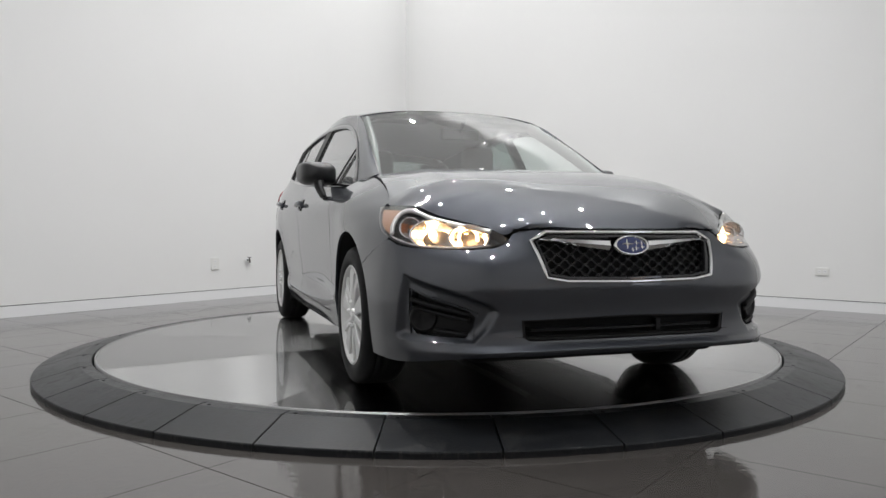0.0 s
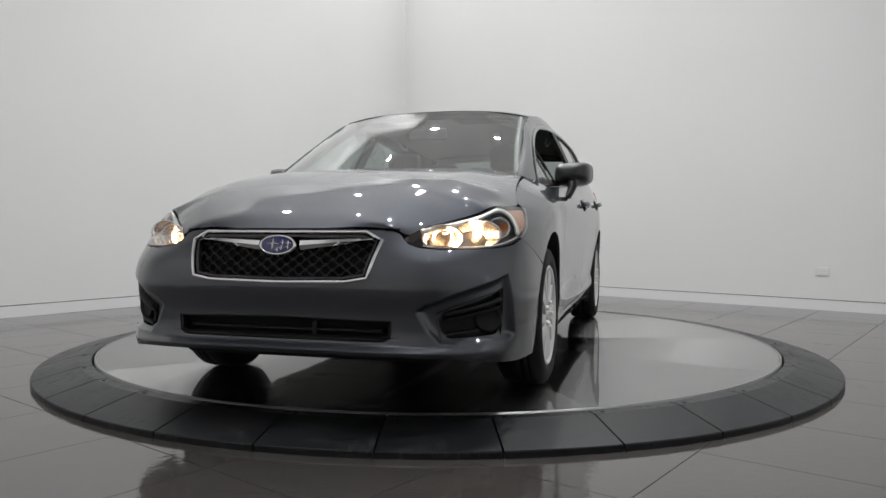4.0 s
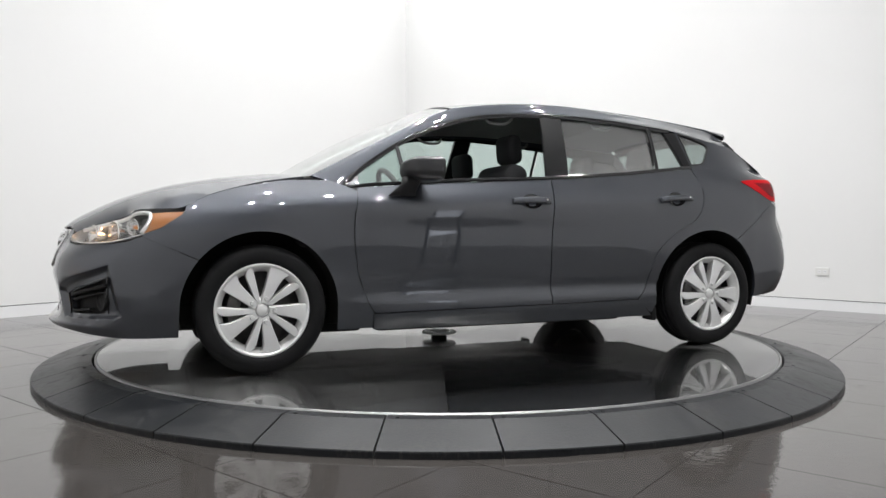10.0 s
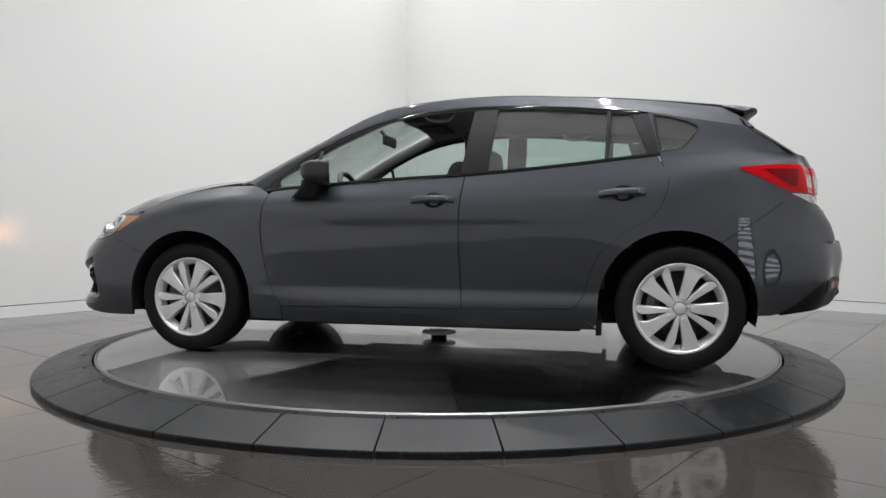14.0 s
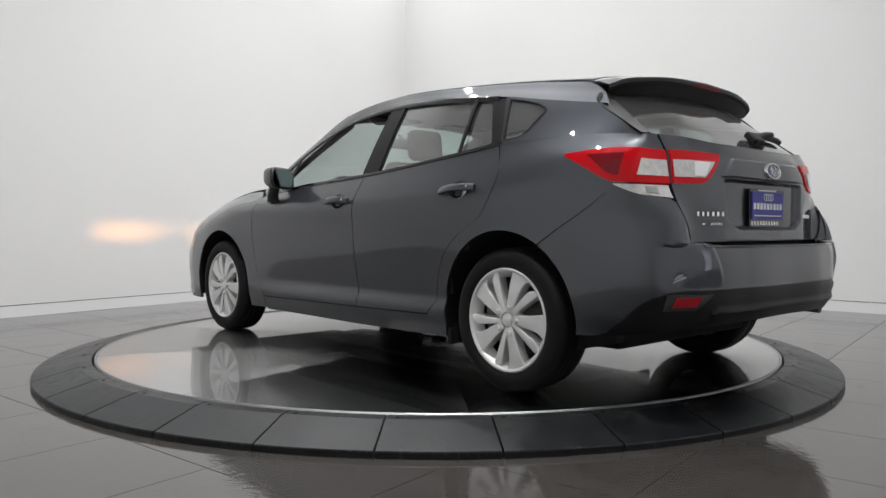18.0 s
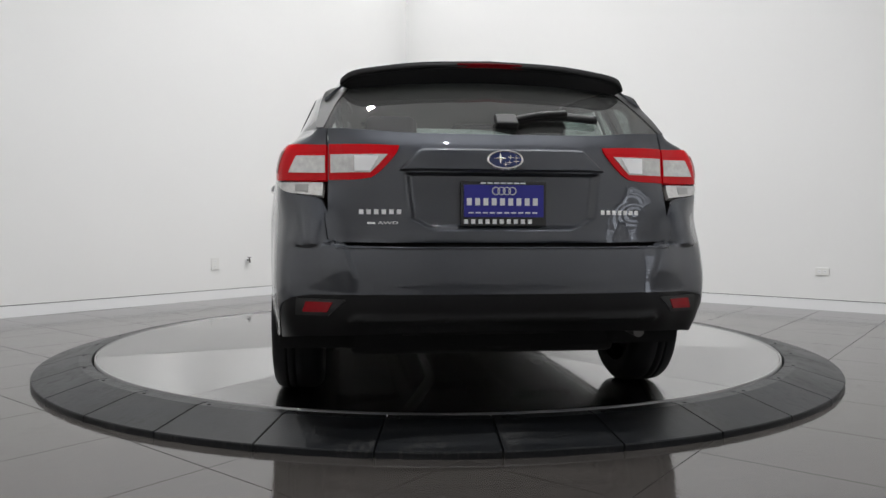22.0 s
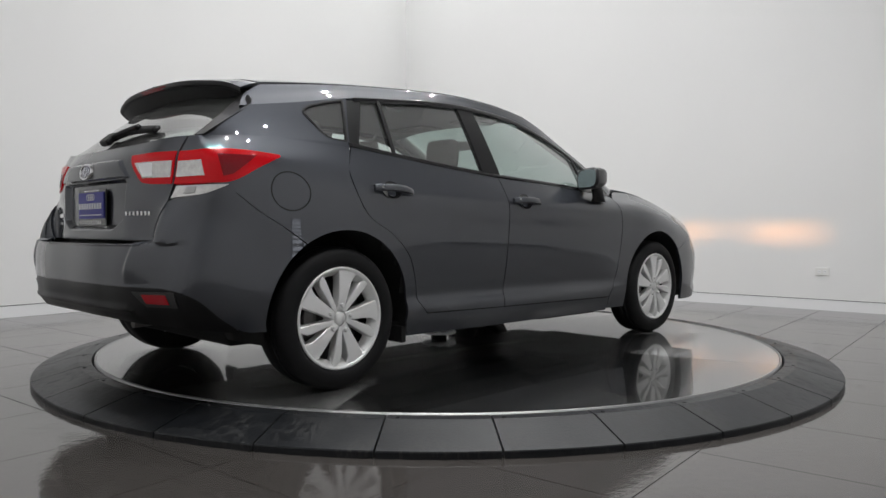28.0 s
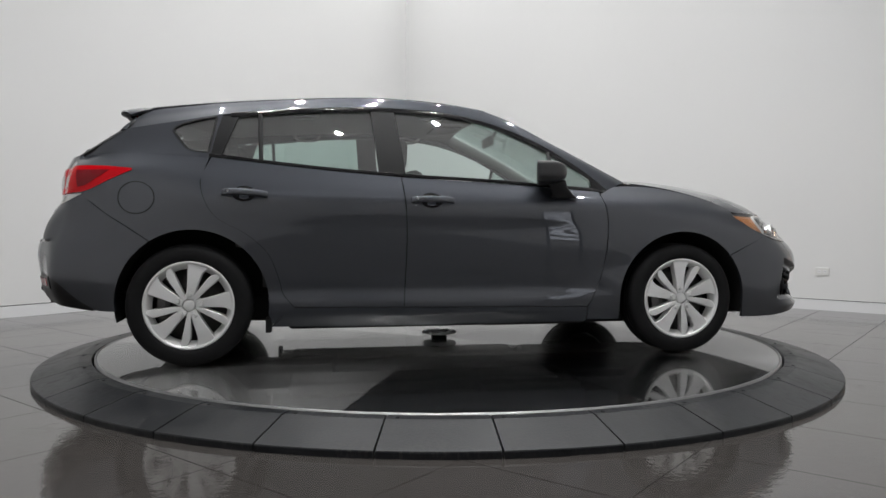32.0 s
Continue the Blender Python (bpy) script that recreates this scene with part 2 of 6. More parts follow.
def sheet(P, thick=0.012, out=None, offset=0.0, mirror=False, both=False, close=False, normals=None):
    """Vertices and faces of a panel: the grid P with edges turned inwards by thick. out: a direction that the outside faces."""
    n = grid_normals(P) if normals is None else normals
    if out is not None:
        c = n.reshape(-1, 3).mean(0)
        if c @ np.array(out) < 0:
            n = -n
    P = P + n * offset
    nb, na = P.shape[:2]
    V = [*P.reshape(-1, 3)]
    F = [[j * na + i, j * na + i + 1, (j + 1) * na + i + 1, (j + 1) * na + i] for j in range(nb - 1) for i in range(na - 1)]
    if thick:
        Q = (P - n * thick).reshape(-1, 3)
        k = len(V)
        V += [*Q]
        rim = ([(0, i) for i in range(na)] + [(j, na - 1) for j in range(1, nb)] + [(nb - 1, i) for i in range(na - 2, -1, -1)]
               + [(j, 0) for j in range(nb - 2, 0, -1)])
        ids = [j * na + i for j, i in rim]
        for x, y in zip(ids, ids[1:] + ids[:1]):
            if not (both and abs(V[x][1]) < 1e-4 and abs(V[y][1]) < 1e-4):
                F.append([y, x, x + k, y + k])
        if close:
            F += [[k + a for a in reversed(f)] for f in F[:(nb - 1) * (na - 1)]]
    V = np.array(V)
    a, b, c = V[F[0][0]], V[F[0][1]], V[F[0][2]]
    mid = (nb // 2 - (nb > 2)) * (na - 1) + na // 2 - (na > 2)
    f = F[max(0, min(mid, (nb - 1) * (na - 1) - 1))]
    fn = np.cross(V[f[1]] - V[f[0]], V[f[2]] - V[f[0]])
    if fn @ n[nb // 2, na // 2] < 0:
        F = [f[::-1] for f in F]
    if mirror or both:
        V2 = V * np.array([1, -1, 1])
        F2 = [f[::-1] for f in F]
        if mirror:
            return V2, F2
        k = len(V)
        V, F = np.concatenate([V, V2]), F + [[i + k for i in f] for f in F2]
    return V, F


def panel(name, P, material, parent, label="", **kw):
    V, F = sheet(P, **kw)
    me = mesh_of(name, V, F)
    if kw.get("both"):
        bm = bmesh.new()
        bm.from_mesh(me)
        bmesh.ops.remove_doubles(bm, verts=bm.verts[:], dist=0.0006)
        bm.to_mesh(me)
        bm.free()
    ob = put(name, me, material, parent, label)
    sharp(me)
    return ob


def sharp(me, deg=40):
    bm = bmesh.new()
    bm.from_mesh(me)
    for e in bm.edges:
        if len(e.link_faces) == 2 and e.calc_face_angle(0) > radians(deg):
            e.smooth = False
    bm.to_mesh(me)
    bm.free()


def pair(name, P, material, parent, label="", out=(0, 1, 0), **kw):
    """The same panel on the car's left and right."""
    return [panel(name, P, material, parent, label, out=out, mirror=m, **kw) for m in (False, True)]


def ribbon(chain, normals, width, height, n=60, round_=True):
    """A bar that follows a chain of points: width across, height proud of the surface."""
    C = cr(chain, n)
    N = cr(normals, n) if len(normals) > 1 else np.repeat(np.array(normals, float), n + 1, 0)
    N = N / np.linalg.norm(N, axis=1, keepdims=True)
    T = np.gradient(C, axis=0)
    T = T / np.maximum(np.linalg.norm(T, axis=1, keepdims=True), 1e-9)
    S = np.cross(T, N)
    prof = [(-0.5, -0.4), (-0.5, 0.6), (-0.3, 1), (0.3, 1), (0.5, 0.6), (0.5, -0.4)]
    V = [C[i] + S[i] * a * width + N[i] * b * height for i in range(n + 1) for a, b in prof]
    k = len(prof)
    F = [[i * k + j, i * k + (j + 1) % k, (i + 1) * k + (j + 1) % k, (i + 1) * k + j] for i in range(n) for j in range(k)]
    F += [list(range(k))[::-1], [n * k + j for j in range(k)]]
    return np.array(V), F


def bar(name, chain, normals, width, height, material, parent, label="", n=60, sides=2):
    V, F = ribbon(chain, normals, width, height, n)
    out = []
    for s in range(sides):
        v = V * np.array([1, -1, 1]) if s else V
        f = [g[::-1] for g in F] if s else F
        out.append(put(name, mesh_of(name, v, f), material, parent, label))
    for o in out:
        bm = bmesh.new()
        bm.from_mesh(o.data)
        bmesh.ops.recalc_face_normals(bm, faces=bm.faces[:])
        bm.to_mesh(o.data)
        bm.free()
        sharp(o.data, 30)
    return out


def lathe(profile, n=48, axis="y"):
    """Turns a profile of (radius, along) about the car's cross axis."""
    V, F = [], []
    for i in range(n):
        a = 2 * math.pi * i / n
        for r, h in profile:
            V.append((r * math.cos(a), h, r * math.sin(a)) if axis == "y" else (r * math.cos(a), r * math.sin(a), h))
    k = len(profile)
    for i in range(n):
        for j in range(k - 1):
            p, q = i * k + j, ((i + 1) % n) * k + j
            F.append([p, p + 1, q + 1, q])
    return V, F


def fix_normals(me):
    bm = bmesh.new()
    bm.from_mesh(me)
    bmesh.ops.recalc_face_normals(bm, faces=bm.faces[:])
    bm.to_mesh(me)
    bm.free()
    return me

# ---------------------------------------------------------------- room
CORNER = Vector((-0.48, 6.09))
ALONG_L, ALONG_R = Vector((-0.6004, -0.7997)), Vector((0.7517, -0.6596))
SIDE = 9.0
QUAD = [CORNER, CORNER + ALONG_L * SIDE, CORNER + (ALONG_L + ALONG_R) * SIDE, CORNER + ALONG_R * SIDE]


def inside(p, margin=0.0):
    ok = True
    for i in range(4):
        a, b = QUAD[i], QUAD[(i + 1) % 4]
        d = (b - a).normalized()
        side = d.x * (p[1] - a.y) - d.y * (p[0] - a.x)
        ok = ok and side > -margin
    return ok


def slab(name, z0, z1, material, grow=0.15):
    c = sum(QUAD, Vector((0, 0))) / 4
    ring = [c + (q - c) * (1 + grow / 4) for q in QUAD]
    V = [(*p, z) for z in (z0, z1) for p in ring]
    F = [[0, 1, 2, 3], [4, 5, 6, 7]] + [[i, (i + 1) % 4, 4 + (i + 1) % 4, 4 + i] for i in range(4)]
    return put(name, fix_normals(mesh_of(name, V, F, False)), material)


def wall(name, a, b, label):
    d = (b - a).normalized()
    n = Vector((d.y, -d.x))  # away from the room
    a, b = a - d * 0.12, b + d * 0.12
    mid = Vector((0, 0))

    def band(nm, z0, z1, t0, material, parent):
        P = [a + n * t0, b + n * t0, b + n * 0.14, a + n * 0.14]
        V = [(*p, z) for z in (z0, z1) for p in P]
        F = [[0, 1, 2, 3], [4, 5, 6, 7]] + [[i, (i + 1) % 4, 4 + (i + 1) % 4, 4 + i] for i in range(4)]
        return put(nm, fix_normals(mesh_of(nm, V, F, False)), material, parent)
    w = band(name, FLOOR + 0.107, CEIL + 0.1, 0.0, M_wall if "tall" in label else M_dim, None)
    tagged(w, label, "wall", kind="structure")
    band("shadow_gap", FLOOR + 0.100, FLOOR + 0.107, 0.02, M_groove, w)
    band("baseboard", FLOOR - 0.02, FLOOR + 0.100, 0.0, M_base, w)
    return w


wall("wall_left", QUAD[0], QUAD[1], "tall plain white painted studio wall with flush baseboard")
wall("wall_back", QUAD[1], QUAD[2], "plain white painted studio wall behind the turntable")
wall("wall_front", QUAD[2], QUAD[3], "plain white painted studio wall behind the turntable")
wall("wall_right", QUAD[3], QUAD[0], "tall plain white painted studio wall with flush baseboard")
ceiling = tagged(slab("ceiling", CEIL, CEIL + 0.1, M_ceil), "plain pale grey painted ceiling with round lamps", "ceiling", kind="structure")
floor = tagged(slab("floor", FLOOR - 0.1, FLOOR - 0.0025, M_grout), "grey glossy porcelain tile floor with dark joints", "floor", kind="structure")


def floor_tiles():
    a1, a2 = radians(52.5), radians(-39.5)
    n1, n2 = np.array([math.sin(a1), -math.cos(a1)]), np.array([-math.sin(a2), math.cos(a2)])
    inv = np.linalg.inv(np.stack([n1, n2]))
    s1, s2, g = 0.607, 0.600, 0.002
    c = [inv @ np.array(q) for q in ((g, g), (s1 - g, g), (s1 - g, s2 - g), (g, s2 - g))]
    mid = sum(c) / 4
    V = [(*(p - mid), -0.01) for p in c] + [(*(p - mid), 0.0) for p in c]
    F = [[4, 5, 6, 7]] + [[i, (i + 1) % 4, 4 + (i + 1) % 4, 4 + i] for i in range(4)]
    me = fix_normals(mesh_of("tile", V, F, False))
    me.materials.append(M_tile)
    for i in range(-14, 15):
        for j in range(-14, 15):
            p = inv @ np.array((0.259 + s1 * i, -2.34 + s2 * j)) + mid
            u = np.linalg.inv(np.array([ALONG_L, ALONG_R]).T) @ (p - np.array(CORNER))
            if inside(p, 0.25) and max(u) < SIDE - 0.1 and np.hypot(*p) > 1.8:
                ob = new("tile", me)
                ob.parent = floor
                ob.location = (*p, FLOOR)


# ---------------------------------------------------------------- ceiling lamps
def ceiling_lamps():
    first = new("ceiling_light")
    V, F = lathe([(0.0, 0.0), (0.052, 0.0), (0.052, 0.004)], 32, "z")
    put("diffuser", fix_normals(mesh_of("diffuser", V, F)), M_lamp, first)
    V, F = lathe([(0.053, 0.012), (0.053, -0.006), (0.070, -0.008), (0.076, 0.0), (0.076, 0.012)], 32, "z")
    put("trim_ring", fix_normals(mesh_of("trim_ring", V, F)), M_black, first)
    tagged(first, "round black-rimmed recessed ceiling lamp, lit", "ceiling lamp", "lamps in the ceiling")
    n = 0
    for i in range(4):
        for j in range(4):
            if (i, j) in ((3, 0), (0, 3)):
                continue
            p = CORNER + ALONG_L * (0.8 + 2.0 * i) + ALONG_R * (0.8 + 2.0 * j)
            m = pose(p.x, p.y, CEIL - 0.012)
            if n == 0:
                first.matrix_basis = m
            else:
                copy_thing(first, m)
            n += 1
            L = bpy.data.lights.new("lamp", "AREA")
            L.shape, L.size, L.energy, L.color = "DISK", 0.105, LAMP_W, (0.985, 0.985, 0.99)
            L.spread = radians(125)
            lo = new("lamp", L)
            lo.matrix_basis = pose(p.x, p.y, CEIL - 0.03)


ceiling_lamps()


# ---------------------------------------------------------------- turntable
def turntable():
    tt = new("turntable")
    n, m = 10, 20
    w = math.pi / n - 0.0008
    A = [-w + 2 * w * i / m for i in range(m + 1)]
    V = [(0, 0, 0), (0, 0, -0.03)] + [(2.012 * math.cos(a), 2.012 * math.sin(a), z) for z in (0, -0.03) for a in A]
    F = [[0, 2 + i, 3 + i] for i in range(m)] + [[2 + i, 3 + m + i, 4 + m + i, 3 + i] for i in range(m)]
    F += [[0, 1, 3 + m, 2], [0, 2 + m, 3 + 2 * m, 1]]
    me = fix_normals(mesh_of("plate_sector", V, F, False))
    me.materials.append(M_plate)
    for k in range(n):
        p = new("plate_sector", me)
        p.parent = tt
        p.matrix_basis = pose(0, 0, 0, 0, 0, 15.7 + 36 * k)
    V, F = lathe([(0.0, -0.06), (2.012, -0.06), (2.012, -0.031)], 90, "z")
    put("base_drum", fix_normals(mesh_of("base_drum", V, F)), M_under_shade, tt)
    V, F = lathe([(2.014, -0.03), (2.014, 0.003), (2.024, 0.003), (2.026, -0.03)], 180, "z")
    put("edge_trim", fix_normals(mesh_of("edge_trim", V, F)), M_steel, tt, "thin bright steel edge band")
    # neck coloured near black for the shadow below the hub ring
    V, F = lathe([(0.05, 0.0), (0.05, 0.028)], 32, "z")
    put("hub_neck", fix_normals(mesh_of("hub_neck", V, F)), M_under_shade, tt)
    V, F = lathe([(0.0, 0.026), (0.106, 0.027), (0.110, 0.032), (0.108, 0.041), (0.062, 0.042), (0.057, 0.034), (0.0, 0.034)], 48, "z")
    cap = put("centre_hub", fix_normals(mesh_of("centre_hub", V, F)), M_outlet, tt, "raised pale hub ring in the middle")
    for k in range(8):
        bm = bmesh.new()
        c = (0.088 * math.cos(k * math.pi / 4), 0.088 * math.sin(k * math.pi / 4))
        tube(bm, (*c, 0.041), (*c, 0.048), 0.014, 10)
        part("bolt", bm, M_alloy, cap)
    return tagged(tt, "round polished pale turntable plate that turns under the car", "turntable")


TABLE = turntable()


def ramp():
    ring = new("ramp_ring")
    n = 33
    w = math.pi / n - 0.0016
    prof = [(2.036, -0.06), (2.036, -0.004), (2.04, 0.0), (2.10, 0.0), (2.318, -0.055), (2.321, -0.060), (2.321, FLOOR)]
    m = 6
    V = [(r * math.sin(a), -r * math.cos(a), z) for i in range(m + 1) for a in [-w + 2 * w * i / m] for r, z in prof]
    k = len(prof)
    F = [[i * k + j, i * k + j + 1, (i + 1) * k + j + 1, (i + 1) * k + j] for i in range(m) for j in range(k - 1)]
    F += [list(range(k)), [m * k + j for j in range(k)][::-1]]
    me = fix_normals(mesh_of("ramp_segment", V, F, False))
    bm = bmesh.new()
    bmesh.ops.create_cone(bm, cap_ends=True, segments=10, radius1=0.009, radius2=0.007, depth=0.004, matrix=Matrix.Translation((2.083 * math.sin(-w + 0.02), -2.083 * math.cos(-w + 0.02), 0.001)))
    bolt = bpy.data.meshes.new("bolt")
    bm.to_mesh(bolt)
    bm.free()
    for i in range(n):
        s = new("ramp_segment", me)
        s.parent = ring
        s.matrix_basis = pose(0, 0, 0, 0, 0, 360 / n * i)
        if not me.materials:
            me.materials.append(M_ramp)
            bolt.materials.append(M_black)
        b = new("bolt", bolt)
        b.parent = s
    return tagged(ring, "black rubber ramp ring of bolted segments round the turntable", "ramp")


ramp()


# ---------------------------------------------------------------- car body surfaces
# Upright profiles of the body shell: (place along the girth, [(z, x, y), ...]); x forward, y to the car's left.
def at_y(s, y, *zx):
    return (s, [(z, x, y) for z, x in zx])


def at_x(s, *zy):
    return (s, [(z, s, y) for z, y in zy])


PROFILES = [
    at_y(-2.80, 0.0, (0.29, -2.09), (0.36, -2.15), (0.50, -2.175), (0.63, -2.165), (0.641, -2.160), (0.6455, -2.072), (0.650, -2.0745), (0.70, -2.072), (0.80, -2.068), (0.90, -2.069), (1.00, -2.050), (1.045, -2.02)),
    at_y(-2.45, 0.35, (0.29, -2.08), (0.36, -2.14), (0.50, -2.165), (0.63, -2.155), (0.641, -2.150), (0.6455, -2.062), (0.650, -2.0645), (0.70, -2.062), (0.80, -2.057), (0.90, -2.053), (1.00, -2.032), (1.05, -2.00)),
    at_y(-2.20, 0.60, (0.29, -2.04), (0.36, -2.09), (0.50, -2.11), (0.63, -2.10), (0.641, -2.092), (0.6455, -2.034), (0.650, -2.032), (0.70, -2.025), (0.80, -2.01), (0.90, -1.99), (1.00, -1.975), (1.07, -1.94)),
    at_y(-2.14, 0.655, (0.29, -2.012), (0.36, -2.058), (0.50, -2.078), (0.63, -2.070), (0.72, -2.048), (0.80, -2.005), (0.86, -1.972), (0.92, -1.958), (1.00, -1.942), (1.07, -1.905)),
    (-1.98, [(0.28, -1.95, 0.745), (0.36, -1.98, 0.770), (0.50, -2.00, 0.785), (0.62, -1.98, 0.782), (0.75, -1.94, 0.772), (0.85, -1.92, 0.780), (1.00, -1.89, 0.765), (1.07, -1.86, 0.672)]),
    at_x(-1.70, (0.27, 0.835), (0.45, 0.855), (0.65, 0.855), (0.85, 0.842), (0.95, 0.825), (1.00, 0.805), (1.07, 0.745)),
    at_x(-1.335, (0.22, 0.86), (0.50, 0.885), (0.70, 0.888), (0.86, 0.878), (0.93, 0.855), (1.08, 0.785)),
    at_x(-0.95, (0.20, 0.83), (0.28, 0.855), (0.335, 0.858), (0.360, 0.851), (0.44, 0.860), (0.50, 0.867), (0.70, 0.883), (0.85, 0.886), (0.90, 0.868), (1.043, 0.808)),
    at_x(-0.24, (0.20, 0.825), (0.27, 0.856), (0.335, 0.858), (0.358, 0.846), (0.44, 0.852), (0.50, 0.860), (0.70, 0.878), (0.84, 0.884), (0.88, 0.868), (0.983, 0.815)),
    at_x(0.50, (0.20, 0.825), (0.27, 0.856), (0.335, 0.857), (0.358, 0.846), (0.44, 0.852), (0.50, 0.860), (0.70, 0.876), (0.82, 0.882), (0.86, 0.864), (0.942, 0.803)),
    at_x(1.00, (0.20, 0.840), (0.30, 0.860), (0.50, 0.870), (0.70, 0.880), (0.81, 0.876), (0.855, 0.852), (0.92, 0.772), (0.97, 0.705)),
    at_x(1.335, (0.20, 0.860), (0.40, 0.880), (0.60, 0.888), (0.70, 0.886), (0.79, 0.868), (0.84, 0.835), (0.925, 0.725)),
    at_x(1.65, (0.20, 0.855), (0.35, 0.870), (0.50, 0.875), (0.63, 0.872), (0.73, 0.848), (0.79, 0.805), (0.85, 0.735)),
    at_x(1.88, (0.19, 0.825), (0.30, 0.842), (0.45, 0.848), (0.58, 0.842), (0.68, 0.815), (0.74, 0.775), (0.80, 0.70)),
    (2.08, [(0.215, 2.055, 0.768), (0.25, 2.060, 0.776), (0.30, 2.05, 0.778), (0.42, 2.05, 0.788), (0.52, 2.045, 0.788), (0.60, 2.015, 0.778), (0.68, 1.968, 0.745), (0.76, 1.92, 0.68)]),
    at_y(2.33, 0.60, (0.242, 2.214), (0.262, 2.225), (0.285, 2.202), (0.38, 2.197), (0.50, 2.217), (0.58, 2.192), (0.66, 2.110), (0.74, 2.002)),
    at_y(2.55, 0.40, (0.249, 2.278), (0.268, 2.289), (0.288, 2.255), (0.38, 2.247), (0.50, 2.268), (0.58, 2.248), (0.66, 2.203), (0.71, 2.172)),
    at_y(2.75, 0.20, (0.252, 2.290), (0.27, 2.301), (0.290, 2.266), (0.38, 2.258), (0.50, 2.282), (0.58, 2.270), (0.64, 2.250), (0.70, 2.228)),
    at_y(2.95, 0.0, (0.252, 2.294), (0.27, 2.305), (0.290, 2.270), (0.38, 2.262), (0.50, 2.286), (0.58, 2.274), (0.64, 2.256), (0.70, 2.236)),
]
GIRTH = np.array([p[0] for p in PROFILES])


def shell(s, z):
    """The body's outside at a place along the girth and a height (arrays)."""
    s, z = np.asarray(s, float), np.asarray(z, float)
    X = np.stack([curve1([k[0] for k in p], [k[1] for k in p], z) for _, p in PROFILES])
    Y = np.stack([curve1([k[0] for k in p], [k[2] for k in p], z) for _, p in PROFILES])
    # across the profiles, each place with its own column of knots
    n = len(GIRTH)
    h = np.diff(GIRTH).reshape(-1, *[1] * s.ndim)
    i = np.clip(np.searchsorted(GIRTH, s, side="right") - 1, 0, n - 2)
    u = np.clip((s - GIRTH[i]) / (GIRTH[i + 1] - GIRTH[i]), -0.3, 1.3)
    out = []
    for A in (X, Y):
        d = np.diff(A, axis=0) / h
        m = np.empty_like(A)
        m[1:-1] = (h[1:] * d[:-1] + h[:-1] * d[1:]) / (h[1:] + h[:-1])
        if A is X:
            m[0], m[-1] = 0, 0
        else:
            m[0], m[-1] = d[0], d[-1]
        g = lambda B: np.take_along_axis(B, i[None], 0)[0]
        g1 = lambda B: np.take_along_axis(B, i[None] + 1, 0)[0]
        hh = GIRTH[i + 1] - GIRTH[i]
        out.append((1 + 2 * u) * (1 - u) ** 2 * g(A) + u * (1 - u) ** 2 * hh * g(m) + u * u * (3 - 2 * u) * g1(A) + u * u * (u - 1) * hh * g1(m))
    return np.stack([out[0], out[1], z], -1)


def on_shell(top, bot, left=None, right=None, na=40, nb=16):
    """A panel of the shell between chains of (girth, z)."""
    q = coons(top, bot, left, right, na, nb)
    return shell(q[..., 0], q[..., 1])


def glass_y(x, z):
    """Half width of the cabin side above the belt."""
    yb = curve1([-2.0, -1.6, -1.24, -0.9, -0.2, 0.5, 1.0], [0.635, 0.745, 0.79, 0.808, 0.815, 0.803, 0.742], x)
    zb = curve1([-2.0, -1.24, -0.94, -0.365, 0.25, 0.81, 1.0], [1.08, 1.076, 1.042, 0.991, 0.96, 0.922, 0.90], x)
    t = np.maximum(z - zb, -0.1)
    a = curve1([-2.0, -1.7, -1.4, -1.0, -0.2, 0.3, 0.6, 1.0], [0.55, 0.50, 0.42, 0.37, 0.40, 0.50, 0.55, 0.55], x)
    return yb - a * t - 0.22 * t * t


def on_side(top, bot, left=None, right=None, na=30, nb=10, inset=0.0):
    q = coons(top, bot, left, right, na, nb)
    return np.stack([q[..., 0], glass_y(q[..., 0], q[..., 1]) - inset, q[..., 1]], -1)


def side_chain(points, n=40, inset=0.0):
    q = cr(points, n)
    return np.stack([q[:, 0], glass_y(q[:, 0], q[:, 1]) - inset, q[:, 1]], 1)


def arch(cx, r, a0, a1, n=9, cz=0.315):
    return [(cx + r * math.cos(radians(a0 + (a1 - a0) * i / (n - 1))), cz + r * math.sin(radians(a0 + (a1 - a0) * i / (n - 1)))) for i in range(n)]


def inside_poly(q, poly):
    x, y = q[..., 0], q[..., 1]
    c = np.zeros(x.shape, bool)
    for (x0, y0), (x1, y1) in zip(poly, poly[1:] + poly[:1]):
        if y0 != y1:
            c ^= ((y0 > y) != (y1 > y)) & (x < (x1 - x0) * (y - y0) / (y1 - y0) + x0)
    return c


def snap(q, poly, reach):
    """Moves grid points that lie near a hole's edge onto that edge."""
    best = np.full(q.shape[:2], 9.0)
    at = q.copy()
    for a, b in zip(poly, poly[1:] + poly[:1]):
        a, b = np.array(a), np.array(b)
        t = np.clip(((q - a) @ (b - a)) / max((b - a) @ (b - a), 1e-9), 0, 1)
        p = a + t[..., None] * (b - a)
        d = np.linalg.norm(q - p, axis=2)
        near = d < best
        best = np.where(near, d, best)
        at = np.where(near[..., None], p, at)
    return np.where((best < reach)[..., None], at, q)


